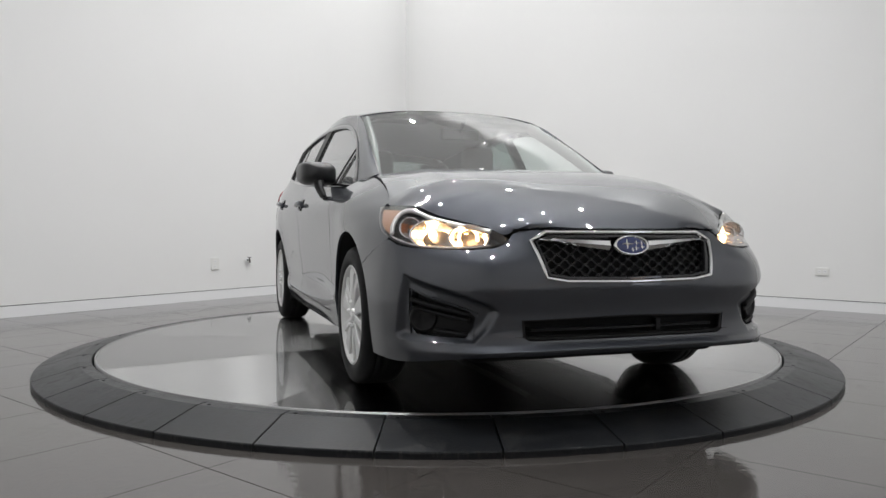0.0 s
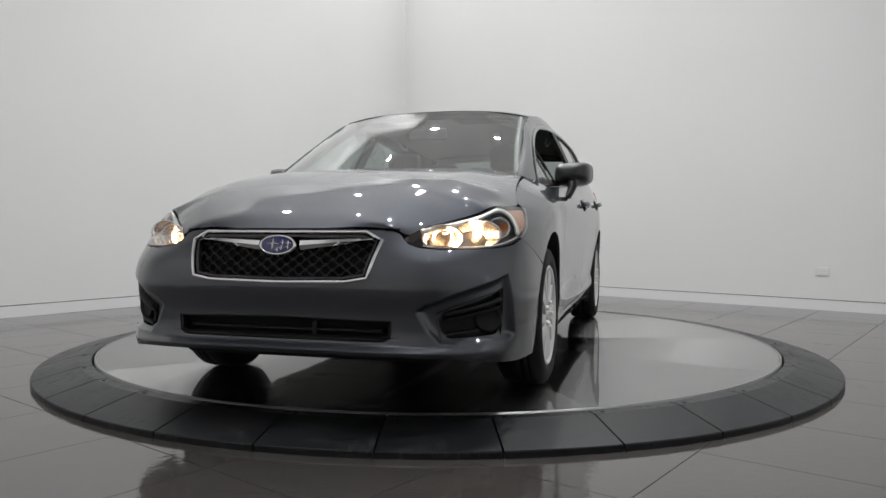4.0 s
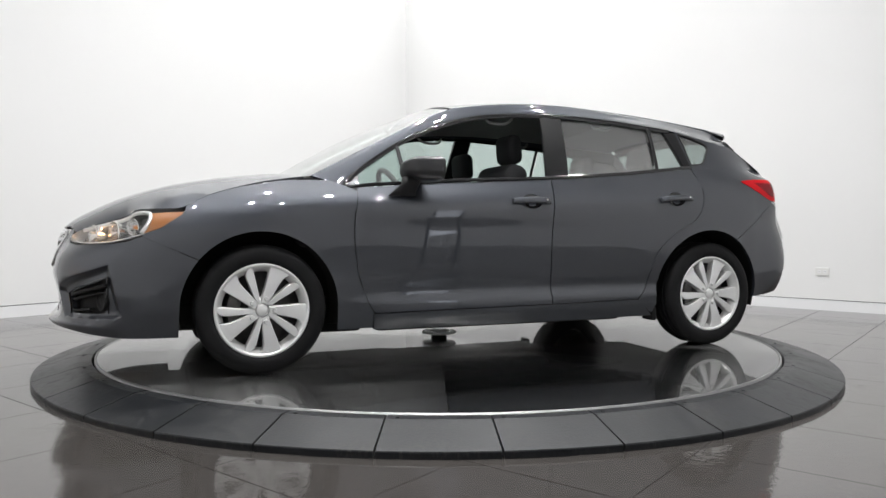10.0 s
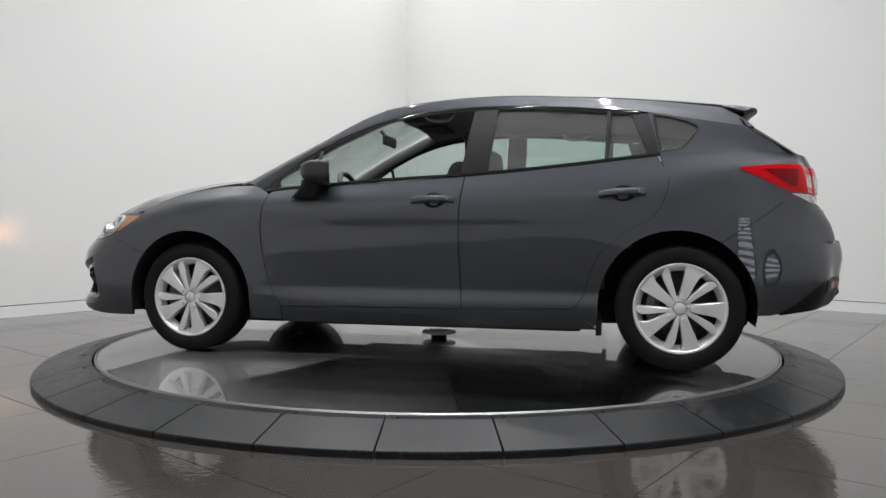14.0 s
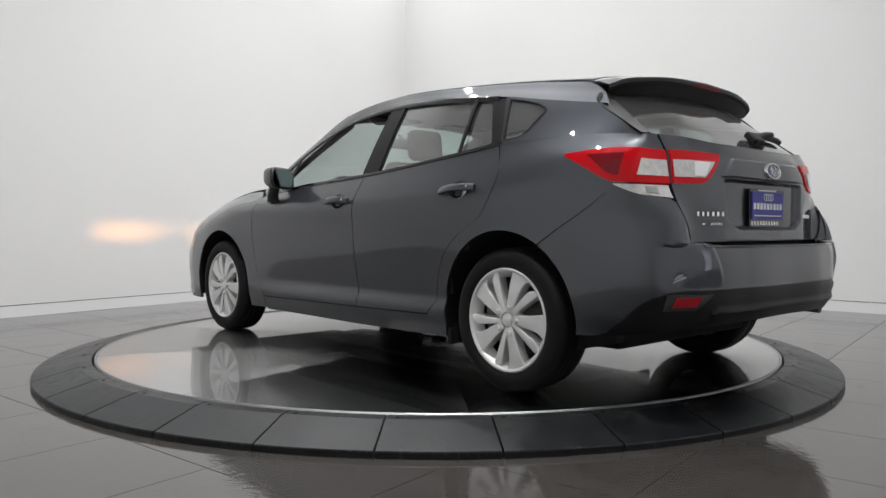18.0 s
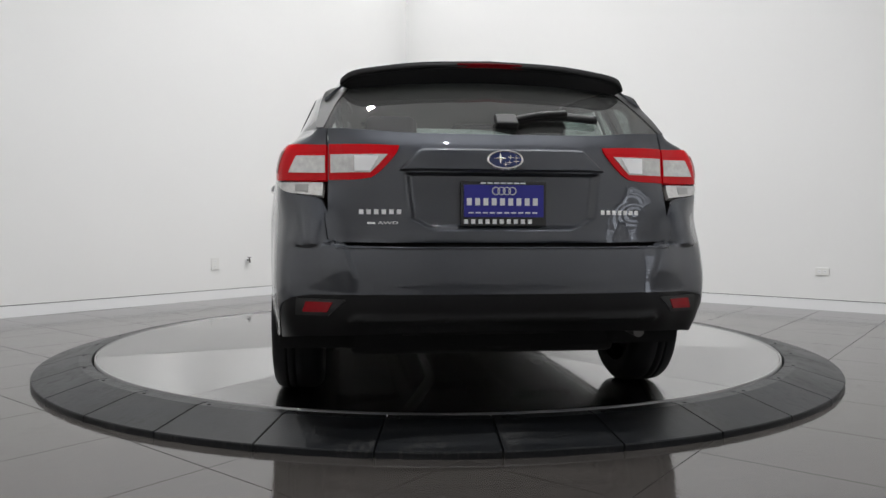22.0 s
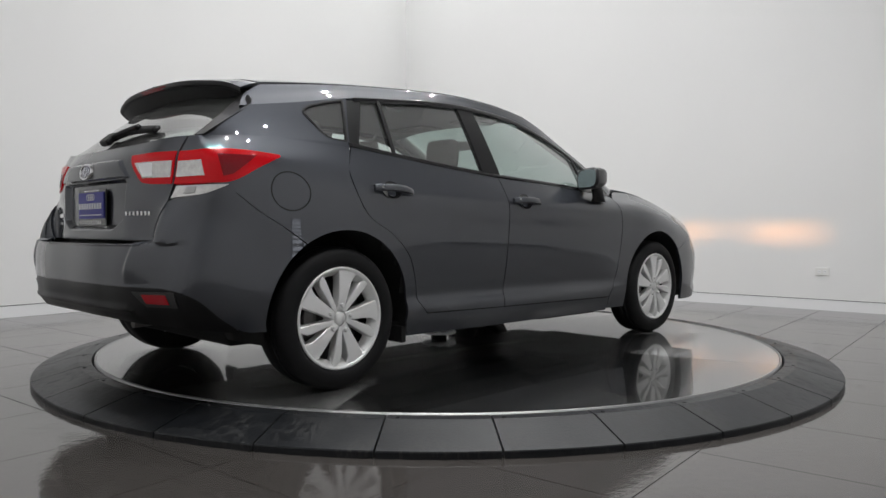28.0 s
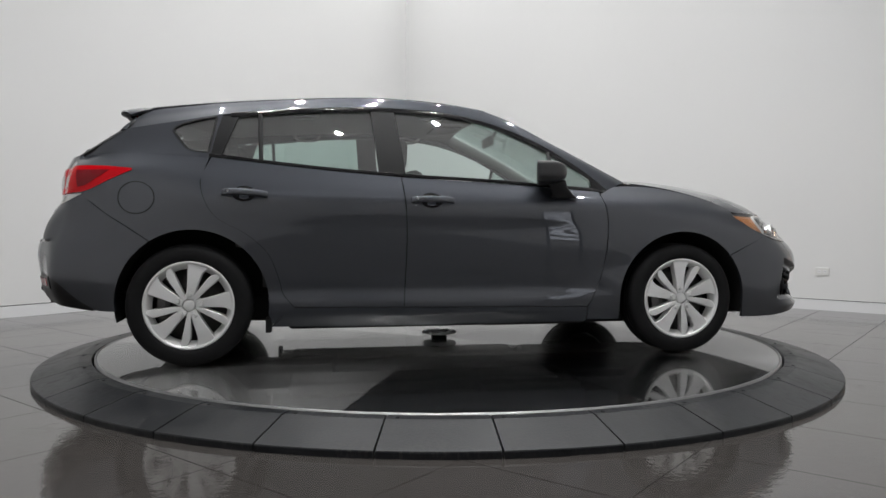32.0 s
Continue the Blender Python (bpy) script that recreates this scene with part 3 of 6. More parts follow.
def cut_panel(name, q, holes, material, parent, label="", out=(1, 0, 0), thick=0.02, both=True, push=None, surf=None):
    """A panel of the shell from a grid of (girth, z) with holes cut through it."""
    gone = np.zeros((q.shape[0] - 1, q.shape[1] - 1), bool)
    mid = (q[:-1, :-1] + q[1:, 1:] + q[:-1, 1:] + q[1:, :-1]) / 4
    for h in holes:
        g = inside_poly(mid, h)
        pad = np.pad(g, 1, mode="edge").astype(int)
        k = pad[:-1, :-1] + pad[1:, :-1] + pad[:-1, 1:] + pad[1:, 1:]
        q = np.where(((k > 0) & (k < 4))[..., None], snap(q, h, 9.0), q)
        gone |= g
    P = (surf or shell)(q[..., 0], q[..., 1])
    n = grid_normals(P)
    if n.reshape(-1, 3).mean(0) @ np.array(out) < 0:
        n = -n
    if push is not None:
        P = P + n * push(q)[..., None]
    nb, na = P.shape[:2]
    V = P.reshape(-1, 3)
    F = [[j * na + i, j * na + i + 1, (j + 1) * na + i + 1, (j + 1) * na + i] for j in range(nb - 1) for i in range(na - 1) if not gone[j, i]]
    f = F[len(F) // 2]
    fn = np.cross(V[f[1]] - V[f[0]], V[f[2]] - V[f[0]])
    if fn @ n.reshape(-1, 3)[f[0]] < 0:
        F = [g[::-1] for g in F]
    edges = {}
    for g in F:
        for a, b in zip(g, g[1:] + g[:1]):
            edges[(a, b)] = 1
    k = len(V)
    Q = V - n.reshape(-1, 3) * thick
    sk = [[b, a, a + k, b + k] for a, b in edges if (b, a) not in edges and not (abs(V[a][1]) < 1e-3 and abs(V[b][1]) < 1e-3)]
    V = np.concatenate([V, Q])
    F = F + sk
    outs = []
    sides = [(V, F)] if both else [(V, F), (V * np.array([1, -1, 1]), [g[::-1] for g in F])]
    for v, f in sides:
        if both:
            v = np.concatenate([v, v * np.array([1, -1, 1])])
            f = f + [[i + len(V) for i in g[::-1]] for g in f]
        me = mesh_of(name, v, f)
        bm = bmesh.new()
        bm.from_mesh(me)
        bmesh.ops.remove_doubles(bm, verts=bm.verts[:], dist=0.0005)
        bmesh.ops.delete(bm, geom=[x for x in bm.verts if not x.link_faces], context="VERTS")
        bm.to_mesh(me)
        bm.free()
        sharp(me, 38)
        outs.append(put(name, me, material, parent, label))
    return outs


def shell_normals(q):
    """Outward normals of the shell at a grid of (girth, z)."""
    s, z = q[..., 0], q[..., 1]
    n = np.cross(shell(s + 0.003, z) - shell(s - 0.003, z), shell(s, z + 0.003) - shell(s, z - 0.003))
    n = n / np.maximum(np.linalg.norm(n, axis=-1, keepdims=True), 1e-9)
    return np.where(n[..., 1:2] < 0, -n, n)


def fan(pieces, nb):
    """A grid of (girth, z) ruled between matched pieces of an outer and an inner chain."""
    A, B = [], []
    for outer, inner, n in pieces:
        a, b = cr(outer, n), cr(inner, n)
        k = 1 if A else 0
        A += [*a[k:]]
        B += [*b[k:]]
    A, B = np.array(A), np.array(B)
    v = np.linspace(0, 1, nb + 1)[:, None, None]
    return A[None] * (1 - v) + B[None] * v


def shell_normal(s, z):
    e = 0.004
    P = shell(np.array([s, s + e, s]), np.array([z, z, z + e]))
    n = np.cross(P[1] - P[0], P[2] - P[0])
    n = n / np.linalg.norm(n)
    c = P[0] * np.array([1, 1, 0])
    return P[0], n if n @ c > 0 else -n


CAR = new("car")
tagged(CAR, "dark grey metallic five-door hatchback, headlights lit, on the turntable", "car")

GAP = 0.0028
FRONT_SEAM = [(0.858, 0.885), (0.884, 0.74), (0.880, 0.60), (0.852, 0.44), (0.80, 0.315), (0.777, 0.275)]
MID_SEAM = [(-0.252, 0.965), (-0.236, 0.85), (-0.227, 0.70), (-0.232, 0.45), (-0.243, 0.285)]
REAR_SEAM = [(-1.232, 1.068), (-1.276, 0.965), (-1.262, 0.865), (-1.205, 0.765), (-1.055, 0.675), (-0.945, 0.575), (-0.89, 0.44), (-0.868, 0.36), (-0.815, 0.295)]
BELT = [(0.93, 0.905), (0.81, 0.920), (0.50, 0.940), (0.25, 0.957), (-0.23, 0.980), (-0.365, 0.989), (-0.65, 1.011), (-0.94, 1.040), (-1.24, 1.074)]


_S = [tuple(p) for p in cr(REAR_SEAM, 160)]


def seam_part(i, j, dx):
    """The rear seam's curve between two of its knots."""
    at = [min(range(161), key=lambda k: math.dist(_S[k], REAR_SEAM[n])) for n in (i, j)]
    return [(x + dx, z) for x, z in _S[at[0]:at[1] + 1]]


def shift(c, dx):
    return [(p[0] + dx, p[1]) for p in c]


def belt_z(x):
    return float(np.interp(-x, [-p[0] for p in BELT], [p[1] for p in BELT]))


GRILLE = [(2.97, 0.690), (2.625, 0.690), (2.566, 0.658), (2.602, 0.526), (2.68, 0.513), (2.97, 0.508)]
INTAKE = [(2.97, 0.384), (2.515, 0.374), (2.520, 0.312), (2.545, 0.299), (2.97, 0.299)]
FOG = [(2.055, 0.476), (2.050, 0.330), (2.07, 0.312), (2.29, 0.310), (2.32, 0.335), (2.335, 0.380), (2.305, 0.400), (2.18, 0.438)]
SCOOP = [(2.035, 0.538), (1.965, 0.305), (2.00, 0.292), (2.33, 0.292), (2.38, 0.335), (2.425, 0.405), (2.390, 0.432), (2.20, 0.492)]
HEAD_TOP = [(2.488, 0.668), (2.43, 0.703), (2.33, 0.728), (2.10, 0.757), (1.90, 0.782), (1.78, 0.792), (1.668, 0.789)]
HEAD_LOW = [(2.488, 0.660), (2.43, 0.640), (2.33, 0.631), (2.10, 0.635), (1.90, 0.660), (1.78, 0.697), (1.668, 0.782)]


def car_panels():
    R = 0.378
    # inner shell added behind the gaps, near black to give them their shade
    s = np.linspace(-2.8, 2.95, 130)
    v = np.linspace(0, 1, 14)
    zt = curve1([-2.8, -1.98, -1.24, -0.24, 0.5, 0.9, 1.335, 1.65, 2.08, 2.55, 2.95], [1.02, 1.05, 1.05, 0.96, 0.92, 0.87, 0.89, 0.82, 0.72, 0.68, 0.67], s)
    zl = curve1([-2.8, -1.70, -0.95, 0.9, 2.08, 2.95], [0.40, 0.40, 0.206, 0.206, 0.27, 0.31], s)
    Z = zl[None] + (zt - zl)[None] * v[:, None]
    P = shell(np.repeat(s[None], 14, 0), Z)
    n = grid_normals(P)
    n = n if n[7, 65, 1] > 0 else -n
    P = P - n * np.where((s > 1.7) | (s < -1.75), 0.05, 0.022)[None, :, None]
    x, z = P[..., 0], P[..., 2]
    V = P.reshape(-1, 3)
    keep = []
    na = len(s)
    for j in range(13):
        for i in range(na - 1):
            f = [j * na + i, j * na + i + 1, (j + 1) * na + i + 1, (j + 1) * na + i]
            c = V[f].mean(0)
            if min(math.hypot(c[0] - 1.335, c[2] - 0.315), math.hypot(c[0] + 1.335, c[2] - 0.315)) < 0.40 or (s[i] > 1.68 and c[2] > 0.3) or c[2] > 0.9 and abs(c[0]) > 9:
                continue
            keep.append(f)
    for m in (1, -1):
        put("inner_body", mesh_of("inner_body", V * np.array([1, m, 1]), keep if m > 0 else [f[::-1] for f in keep]), M_under_shade, CAR)

    # front doors
    zb = lambda x: belt_z(x) - 0.006
    pf = on_shell([(x, zb(x)) for x in (0.856, 0.6, 0.3, 0.0, -0.25)], [(0.774, 0.277), (0.3, 0.283), (-0.24, 0.288)],
                  [(0.856, zb(0.856))] + FRONT_SEAM[1:-1] + [(0.774, 0.277)], [(-0.25, zb(-0.25))] + MID_SEAM[1:-1] + [(-0.24, 0.288)], 44, 34)
    pf_doors = pair("front_door", pf, M_paint, CAR)
    x0 = -2 * GAP
    pr = on_shell([(x, zb(x)) for x in (-0.256, -0.5, -0.8, -1.05, -1.228)], [(-0.246, 0.288), (-0.5, 0.292), (-0.81, 0.298)],
                  [(-0.256, zb(-0.256))] + shift(MID_SEAM[1:-1], x0) + [(-0.246, 0.288)], [(-1.228, zb(-1.228))] + seam_part(1, 7, 0.002) + [(-0.812, 0.298)], 44, 60)
    rear_doors = pair("rear_door", pr, M_paint, CAR)

    # front fender: hood edge above, lamp and bumper ahead, arch below
    ax, az, R = 1.338, 0.318, 0.371
    rim = lambda cx, r, angles: [(cx + r * math.cos(radians(t)), az + r * math.sin(radians(t))) for t in angles]
    top = [(1.672, 0.806), (1.64, 0.8255), (1.55, 0.866), (1.335, 0.921), (1.15, 0.945), (1.0, 0.945), (0.90, 0.912), (0.862, 0.893)]
    seam = shift(FRONT_SEAM, 2 * GAP)
    q = fan([(dense([(1.866, 0.669), (1.78, 0.700), (1.69, 0.765), (1.675, 0.790), (1.672, 0.806)]), rim(ax, R, range(40, 67, 2)), 26),
             (top, rim(ax, R, range(66, 131, 4)), 60),
             ([(0.862, 0.893)] + seam[1:4], rim(ax, R, range(130, 165, 4)) + rim(ax, R, [165]), 40),
             (dense(seam[3:] + [(0.783, 0.20)]), dense(rim(ax, R, range(165, 184, 3)) + [(0.965, 0.20)]), 30)], 30)
    pair("front_fender", shell(q[..., 0], q[..., 1]), M_paint, CAR, normals=shell_normals(q))
    # sill
    pair("sill", on_shell([(0.777, 0.271), (0.3, 0.277), (-0.24, 0.283), (-0.8202, 0.2908)], [(0.777, 0.190), (-0.24, 0.186), (-0.9312, 0.192)], na=40, nb=6), M_paint, CAR, offset=-0.0006)
    # rear quarter: belt above, tail lamp and bumper behind, arch below
    top = [(-1.236, 1.070), (-1.45, 1.085), (-1.70, 1.083)]
    R = 0.378
    seam = shift(REAR_SEAM, -0.002)[::-1]
    tail = rim(-1.318, R, [122]) + [(-1.632, 0.716), (-1.73, 0.775), (-1.80, 0.823), (-1.868, 0.868)]
    q = fan([([(-0.814, 0.291)] + seam_part(5, 7, -0.002)[::-1], dense([(-0.925, 0.205)] + rim(-1.318, R, range(-8, 38, 3))), 50),
             (seam_part(4, 5, -0.002)[::-1], rim(-1.318, R, range(37, 64, 2)), 20),
             (seam_part(1, 4, -0.002)[::-1] + [(-1.236, 1.070)], rim(-1.318, R, range(63, 100, 3)), 40),
             (top, rim(-1.318, R, range(99, 121, 3)) + tail[:1], 26),
             ([(-1.70, 1.083), (-1.93, 1.078), (-2.16, 1.072)], tail[:4], 30),
             (dense([(-2.16, 1.072), (-2.16, 0.985), (-2.02, 0.885)]), tail[3:], 20)], 26)
    pair("rear_quarter", shell(q[..., 0], q[..., 1]), M_paint, CAR, normals=shell_normals(q))
    # front bumper with its openings
    top = [(1.860, 0.663), (1.96, 0.640), (2.10, 0.629), (2.33, 0.624), (2.43, 0.632), (2.47, 0.646), (2.495, 0.668), (2.508, 0.682), (2.53, 0.692), (2.57, 0.697), (2.75, 0.697), (2.95, 0.697)]
    bot = [(1.713, 0.20), (1.9, 0.20), (2.08, 0.215), (2.33, 0.242), (2.6, 0.250), (2.95, 0.252)]
    q = coons(dense(top), bot, dense([(1.860, 0.663), (1.842, 0.657), (1.737, 0.607)] + rim(ax, 0.371, (39.3, 34, 28, 22, 16, 10, 4, -2)) + [(1.713, 0.20)]), None, 190, 80)
    
    def scoop(q):
        best = np.full(q.shape[:2], 9.0)
        for a, b in zip(SCOOP, SCOOP[1:] + SCOOP[:1]):
            a, b = np.array(a), np.array(b)
            t = np.clip(((q - a) @ (b - a)) / ((b - a) @ (b - a)), 0, 1)
            best = np.minimum(best, np.linalg.norm(q - a - t[..., None] * (b - a), axis=2))
        k = np.clip(best / 0.03, 0, 1)
        return -0.027 * k * (2 - k) * inside_poly(q, SCOOP)
    cut_panel("front_bumper", q, [GRILLE, INTAKE, FOG], M_paint, CAR, out=(0.7, 0.5, 0), push=scoop)
    # rear bumper, painted above, black below
    top = shift(rim(-1.318, R, [122.6]), -0.001) + [(-1.6335, 0.7132), (-1.7315, 0.772), (-1.8015, 0.820), (-1.867, 0.864), (-1.90, 0.866), (-2.00, 0.830), (-2.12, 0.812), (-2.147, 0.80), (-2.155, 0.72), (-2.162, 0.665), (-2.19, 0.645), (-2.30, 0.641), (-2.45, 0.639), (-2.80, 0.639)]
    low = [(-1.690, 0.285), (-1.78, 0.292), (-1.86, 0.345), (-1.95, 0.430), (-2.06, 0.466), (-2.2, 0.473), (-2.45, 0.475), (-2.80, 0.475)]
    q = coons(dense(top), low, [top[0]] + rim(-1.318, R, (130, 140, 150, 160, 170, 180)) + [low[0]], None, 190, 40)

    def corner(q):
        d = q[..., 0] - np.interp(q[..., 1], [0.53, 0.60, 0.70, 0.81], [-2.272, -2.247, -2.22, -2.19])
        k = np.clip((d + 0.012) / 0.024, 0, 1)
        h = np.clip((q[..., 1] - 0.48) / 0.08, 0, 1) * np.clip((0.30 - d) / 0.28, 0, 1)
        return 0.009 * k * k * (3 - 2 * k) * h
    cut_panel("rear_bumper", q, [], M_paint, CAR, out=(-0.7, 0.5, 0), push=corner)
    bot = [(-1.80, 0.286), (-1.95, 0.305), (-2.2, 0.322), (-2.45, 0.333), (-2.80, 0.338)]
    low[1] = (-1.80, 0.296)
    q = coons(low[1:], bot, None, None, 80, 16)
    dip = lambda q: 0.010 * np.exp(-((q[..., 1] - 0.385) / 0.014) ** 2) * (q[..., 0] < -2.25) - 0.004
    cut_panel("rear_valance", q, [], M_valance, CAR, "black plastic lower bumper", out=(-0.7, 0.3, 0), push=dip)
    # tailgate below the glass, with the raised band and the recess for the plate
    top = [(-2.168, 1.072), (-2.3, 1.062), (-2.45, 1.051), (-2.80, 1.046)]
    bot = [(-2.168, 0.655), (-2.45, 0.652), (-2.80, 0.652)]

    def gate(q):
        y, z = -2.80 - q[..., 0], q[..., 1]
        y = abs(y)
        ramp_ = lambda v, w: np.clip(v / w, 0, 1) ** 2 * (3 - 2 * np.clip(v / w, 0, 1))
        edge = np.interp(z, [0.69, 0.74, 0.905], [0.25, 0.345, 0.365])
        rec = ramp_(edge - y, 0.03) * ramp_(z - 0.69, 0.03) * ramp_(0.905 - z, 0.012)
        edge2 = np.interp(z, [0.91, 0.99], [0.385, 0.30])
        band = ramp_(edge2 - y, 0.02) * ramp_(z - 0.908, 0.006) * ramp_(0.99 - z, 0.012)
        return -0.026 * rec + 0.012 * band
    cut_panel("tailgate", coons(top, bot, None, None, 120, 110), [], M_paint, CAR, out=(-1, 0, 0), push=gate)
    return pf_doors, rear_doors


car_panels()


def hood_z(x):
    """Height of the hood along its middle."""
    return curve1([1.05, 1.25, 1.47, 1.64, 1.815, 1.99, 2.11, 2.192, 2.246], [1.002, 0.996, 0.977, 0.950, 0.909, 0.850, 0.793, 0.745, 0.701], x)


QUARTER = [(-1.207, 1.286), (-1.30, 1.268), (-1.385, 1.242), (-1.420, 1.222), (-1.426, 1.205), (-1.362, 1.122), (-1.34, 1.104), (-1.31, 1.095), (-1.243, 1.091)]


def car_top():
    # hood: its edge lies along the lamps and fenders
    e = [(2.555, 0.705), (2.525, 0.698), (2.502, 0.688), (2.485, 0.679), (2.43, 0.708), (2.33, 0.735), (2.10, 0.764), (1.90, 0.7865), (1.78, 0.7940), (1.705, 0.7955), (1.672, 0.8075), (1.64, 0.8265), (1.55, 0.8685), (1.335, 0.928), (1.20, 0.952)]
    edge = [*shell(np.array([p[0] for p in e]), np.array([p[1] for p in e]))] + [np.array((1.10, 0.672, 0.968))]
    mid = [(x, 0.0, float(hood_z(x))) for x in (2.243, 2.215, 2.10, 1.95, 1.7, 1.45, 1.20)]
    P = coons(mid, edge, [mid[0], (2.235, 0.2, 0.702), edge[0]], [mid[-1], (1.18, 0.35, 0.992), edge[-1]], 60, 34)
    a_ = np.linspace(0, 1, 61)[None, :]
    middle = hood_z
    drop = middle(P[-1:, :, 0]) - P[-1:, :, 2]
    t_ = P[..., 1] / np.maximum(P[-1:, :, 1], 1e-6)
    even = np.pad(drop[0], 9, mode="edge")
    even = np.stack([even[k:k + 61] for k in range(19)]).mean(0)[None]
    P[..., 2] = middle(P[..., 0]) - even * t_ ** 3.8 - (drop - even) * t_ ** 14
    ridge = np.exp(-((P[..., 1] - 0.44 - 0.10 * a_) / 0.05) ** 2) * np.clip((a_ - 0.1) / 0.3, 0, 1)
    P[..., 2] += 0.003 * ridge
    panel("hood", P, M_paint, CAR, out=(0, 0, 1), both=True, thick=0.012)
    # cowl and windscreen
    P = coons([(1.20, 0, 0.965), (1.0, 0, 0.97)], [(1.13, 0.66, 0.955), (1.02, 0.70, 0.96)], [(1.20, 0, 0.965), (1.19, 0.35, 0.96), (1.13, 0.66, 0.955)], None, 6, 16)
    panel("cowl", P, M_black, CAR, out=(0, 0, 1), both=True, thick=0.02)
    P = coons([(1.18, 0, 0.985), (0.75, 0, 1.225), (0.30, 0, 1.418)], [(1.06, 0.660, 0.972), (0.66, 0.618, 1.183), (0.27, 0.578, 1.368)],
              [(1.18, 0, 0.985), (1.15, 0.35, 0.982), (1.06, 0.655, 0.972)], [(0.30, 0, 1.418), (0.29, 0.3, 1.410), (0.27, 0.578, 1.368)], 30, 24)
    ws = panel("windscreen", P, M_screen, CAR, out=(1, 0, 1), both=True, thick=0)
    ws.visible_shadow = False
    # roof
    q = coons([(0.29, 0.0), (-1.60, 0.0)], [(0.255, 0.580), (-0.3, 0.595), (-1.0, 0.588), (-1.56, 0.560)], None, None, 50, 20)
    zc = curve1([-1.65, -1.3, -0.9, -0.5, -0.2, 0.1, 0.30], [1.385, 1.422, 1.452, 1.470, 1.468, 1.448, 1.420], q[..., 0])
    ze = curve1([-1.65, -1.5, -1.2, -0.8, -0.35, -0.03, 0.125, 0.26], [1.325, 1.345, 1.380, 1.412, 1.430, 1.414, 1.395, 1.372], q[..., 0])
    P = np.stack([q[..., 0], q[..., 1], zc + (ze - zc) * (0.4 * (q[..., 1] / 0.585) ** 2 + 0.6 * (q[..., 1] / 0.585) ** 4)], -1)
    panel("roof", P, M_paint, CAR, out=(0, 0, 1), both=True, thick=0.015)
    hl = P.copy()
    hl[..., 2] -= 0.05
    panel("headliner", hl, M_liner, CAR, out=(0, 0, -1), both=True, thick=0)
    # side rail from the windscreen's foot over the doors to the tail
    up = [(1.065, 0.666, 0.972), (0.66, 0.624, 1.183), (0.27, 0.583, 1.366), (-0.03, 0.595, 1.408), (-0.35, 0.599, 1.424), (-0.8, 0.596, 1.406), (-1.2, 0.590, 1.374), (-1.40, 0.578, 1.352), (-1.555, 0.564, 1.333)]
    lo = [(0.925, 0.912), (0.835, 1.000), (0.60, 1.155), (0.43, 1.236), (0.275, 1.292), (0.117, 1.330), (-0.04, 1.350), (-0.20, 1.360), (-0.36, 1.362), (-0.66, 1.349), (-0.96, 1.322), (-1.19, 1.300), (-1.40, 1.262), (-1.55, 1.238), (-1.70, 1.215)]
    lo3 = [(x, float(glass_y(x, z)), z) for x, z in lo]
    P = coons(up, lo3, None, [up[-1], (-1.64, 0.585, 1.272), lo3[-1]], 70, 8)
    n = grid_normals(P)
    n = n if n[4, 35, 1] > 0 else -n
    b = np.linspace(0, 1, 9)[:, None, None]
    P = P + n * 0.010 * (4 * b * (1 - b))
    pair("side_rail", P, M_paint, CAR, out=(0, 1, 0.5), thick=0.01)
    # pillar behind the rear doors
    q = coons([(-1.18, 1.303), (-1.40, 1.262), (-1.55, 1.238), (-1.668, 1.219)], [(-1.236, 1.066), (-1.5, 1.076), (-1.75, 1.073), (-1.878, 1.068)],
              [(-1.18, 1.303), (-1.21, 1.19), (-1.236, 1.066)], [(-1.668, 1.219), (-1.785, 1.14), (-1.878, 1.068)], 80, 36)
    e = shell(np.array((-1.236, -1.45, -1.70, -1.93, -2.05)), np.array((1.070, 1.085, 1.083, 1.078, 1.075)))[::-1]

    def meet(x, z):
        d = np.interp(x, e[:, 0], e[:, 1] - glass_y(e[:, 0], e[:, 2]))
        return np.stack([x, glass_y(x, z) + 0.0012 + d * np.clip((1.18 - z) / 0.10, 0, 1) ** 2, z], -1)
    cut_panel("rear_pillar", q, [QUARTER], M_paint, CAR, out=(0, 1, 0), thick=0.012, both=False, surf=meet)
    # rear glass
    P = coons([(-1.64, 0, 1.345), (-1.84, 0, 1.20), (-2.01, 0, 1.048)], [(-1.605, 0.545, 1.300), (-1.755, 0.612, 1.18), (-1.895, 0.652, 1.074)],
              [(-1.64, 0, 1.345), (-1.632, 0.3, 1.333), (-1.605, 0.545, 1.300)], [(-2.01, 0, 1.048), (-1.99, 0.35, 1.053), (-1.895, 0.652, 1.074)], 16, 20)
    g = panel("rear_glass", P, M_tail, CAR, out=(-1, 0, 1), both=True, thick=0)
    g.visible_shadow = False
    P = coons([(-1.607, 0.540, 1.298), (-1.757, 0.608, 1.18), (-1.897, 0.648, 1.074)], [(-1.626, 0.578, 1.280), (-1.645, float(glass_y(-1.645, 1.252)), 1.252), (-1.664, float(glass_y(-1.664, 1.217)), 1.217), (-1.781, float(glass_y(-1.781, 1.138)) + 0.002, 1.138), (-1.874, 0.676, 1.076)], None, None, 24, 6)
    pair("hatch_pillar", P, M_pillar, CAR, out=(-0.5, 1, 0.5), thick=0.012, offset=0.0035)
    # spoiler: top skin, thick rounded lip, dark underside
    lead = [(-1.565, 0, 1.402), (-1.56, 0.3, 1.388), (-1.545, 0.50, 1.357), (-1.54, 0.564, 1.343)]
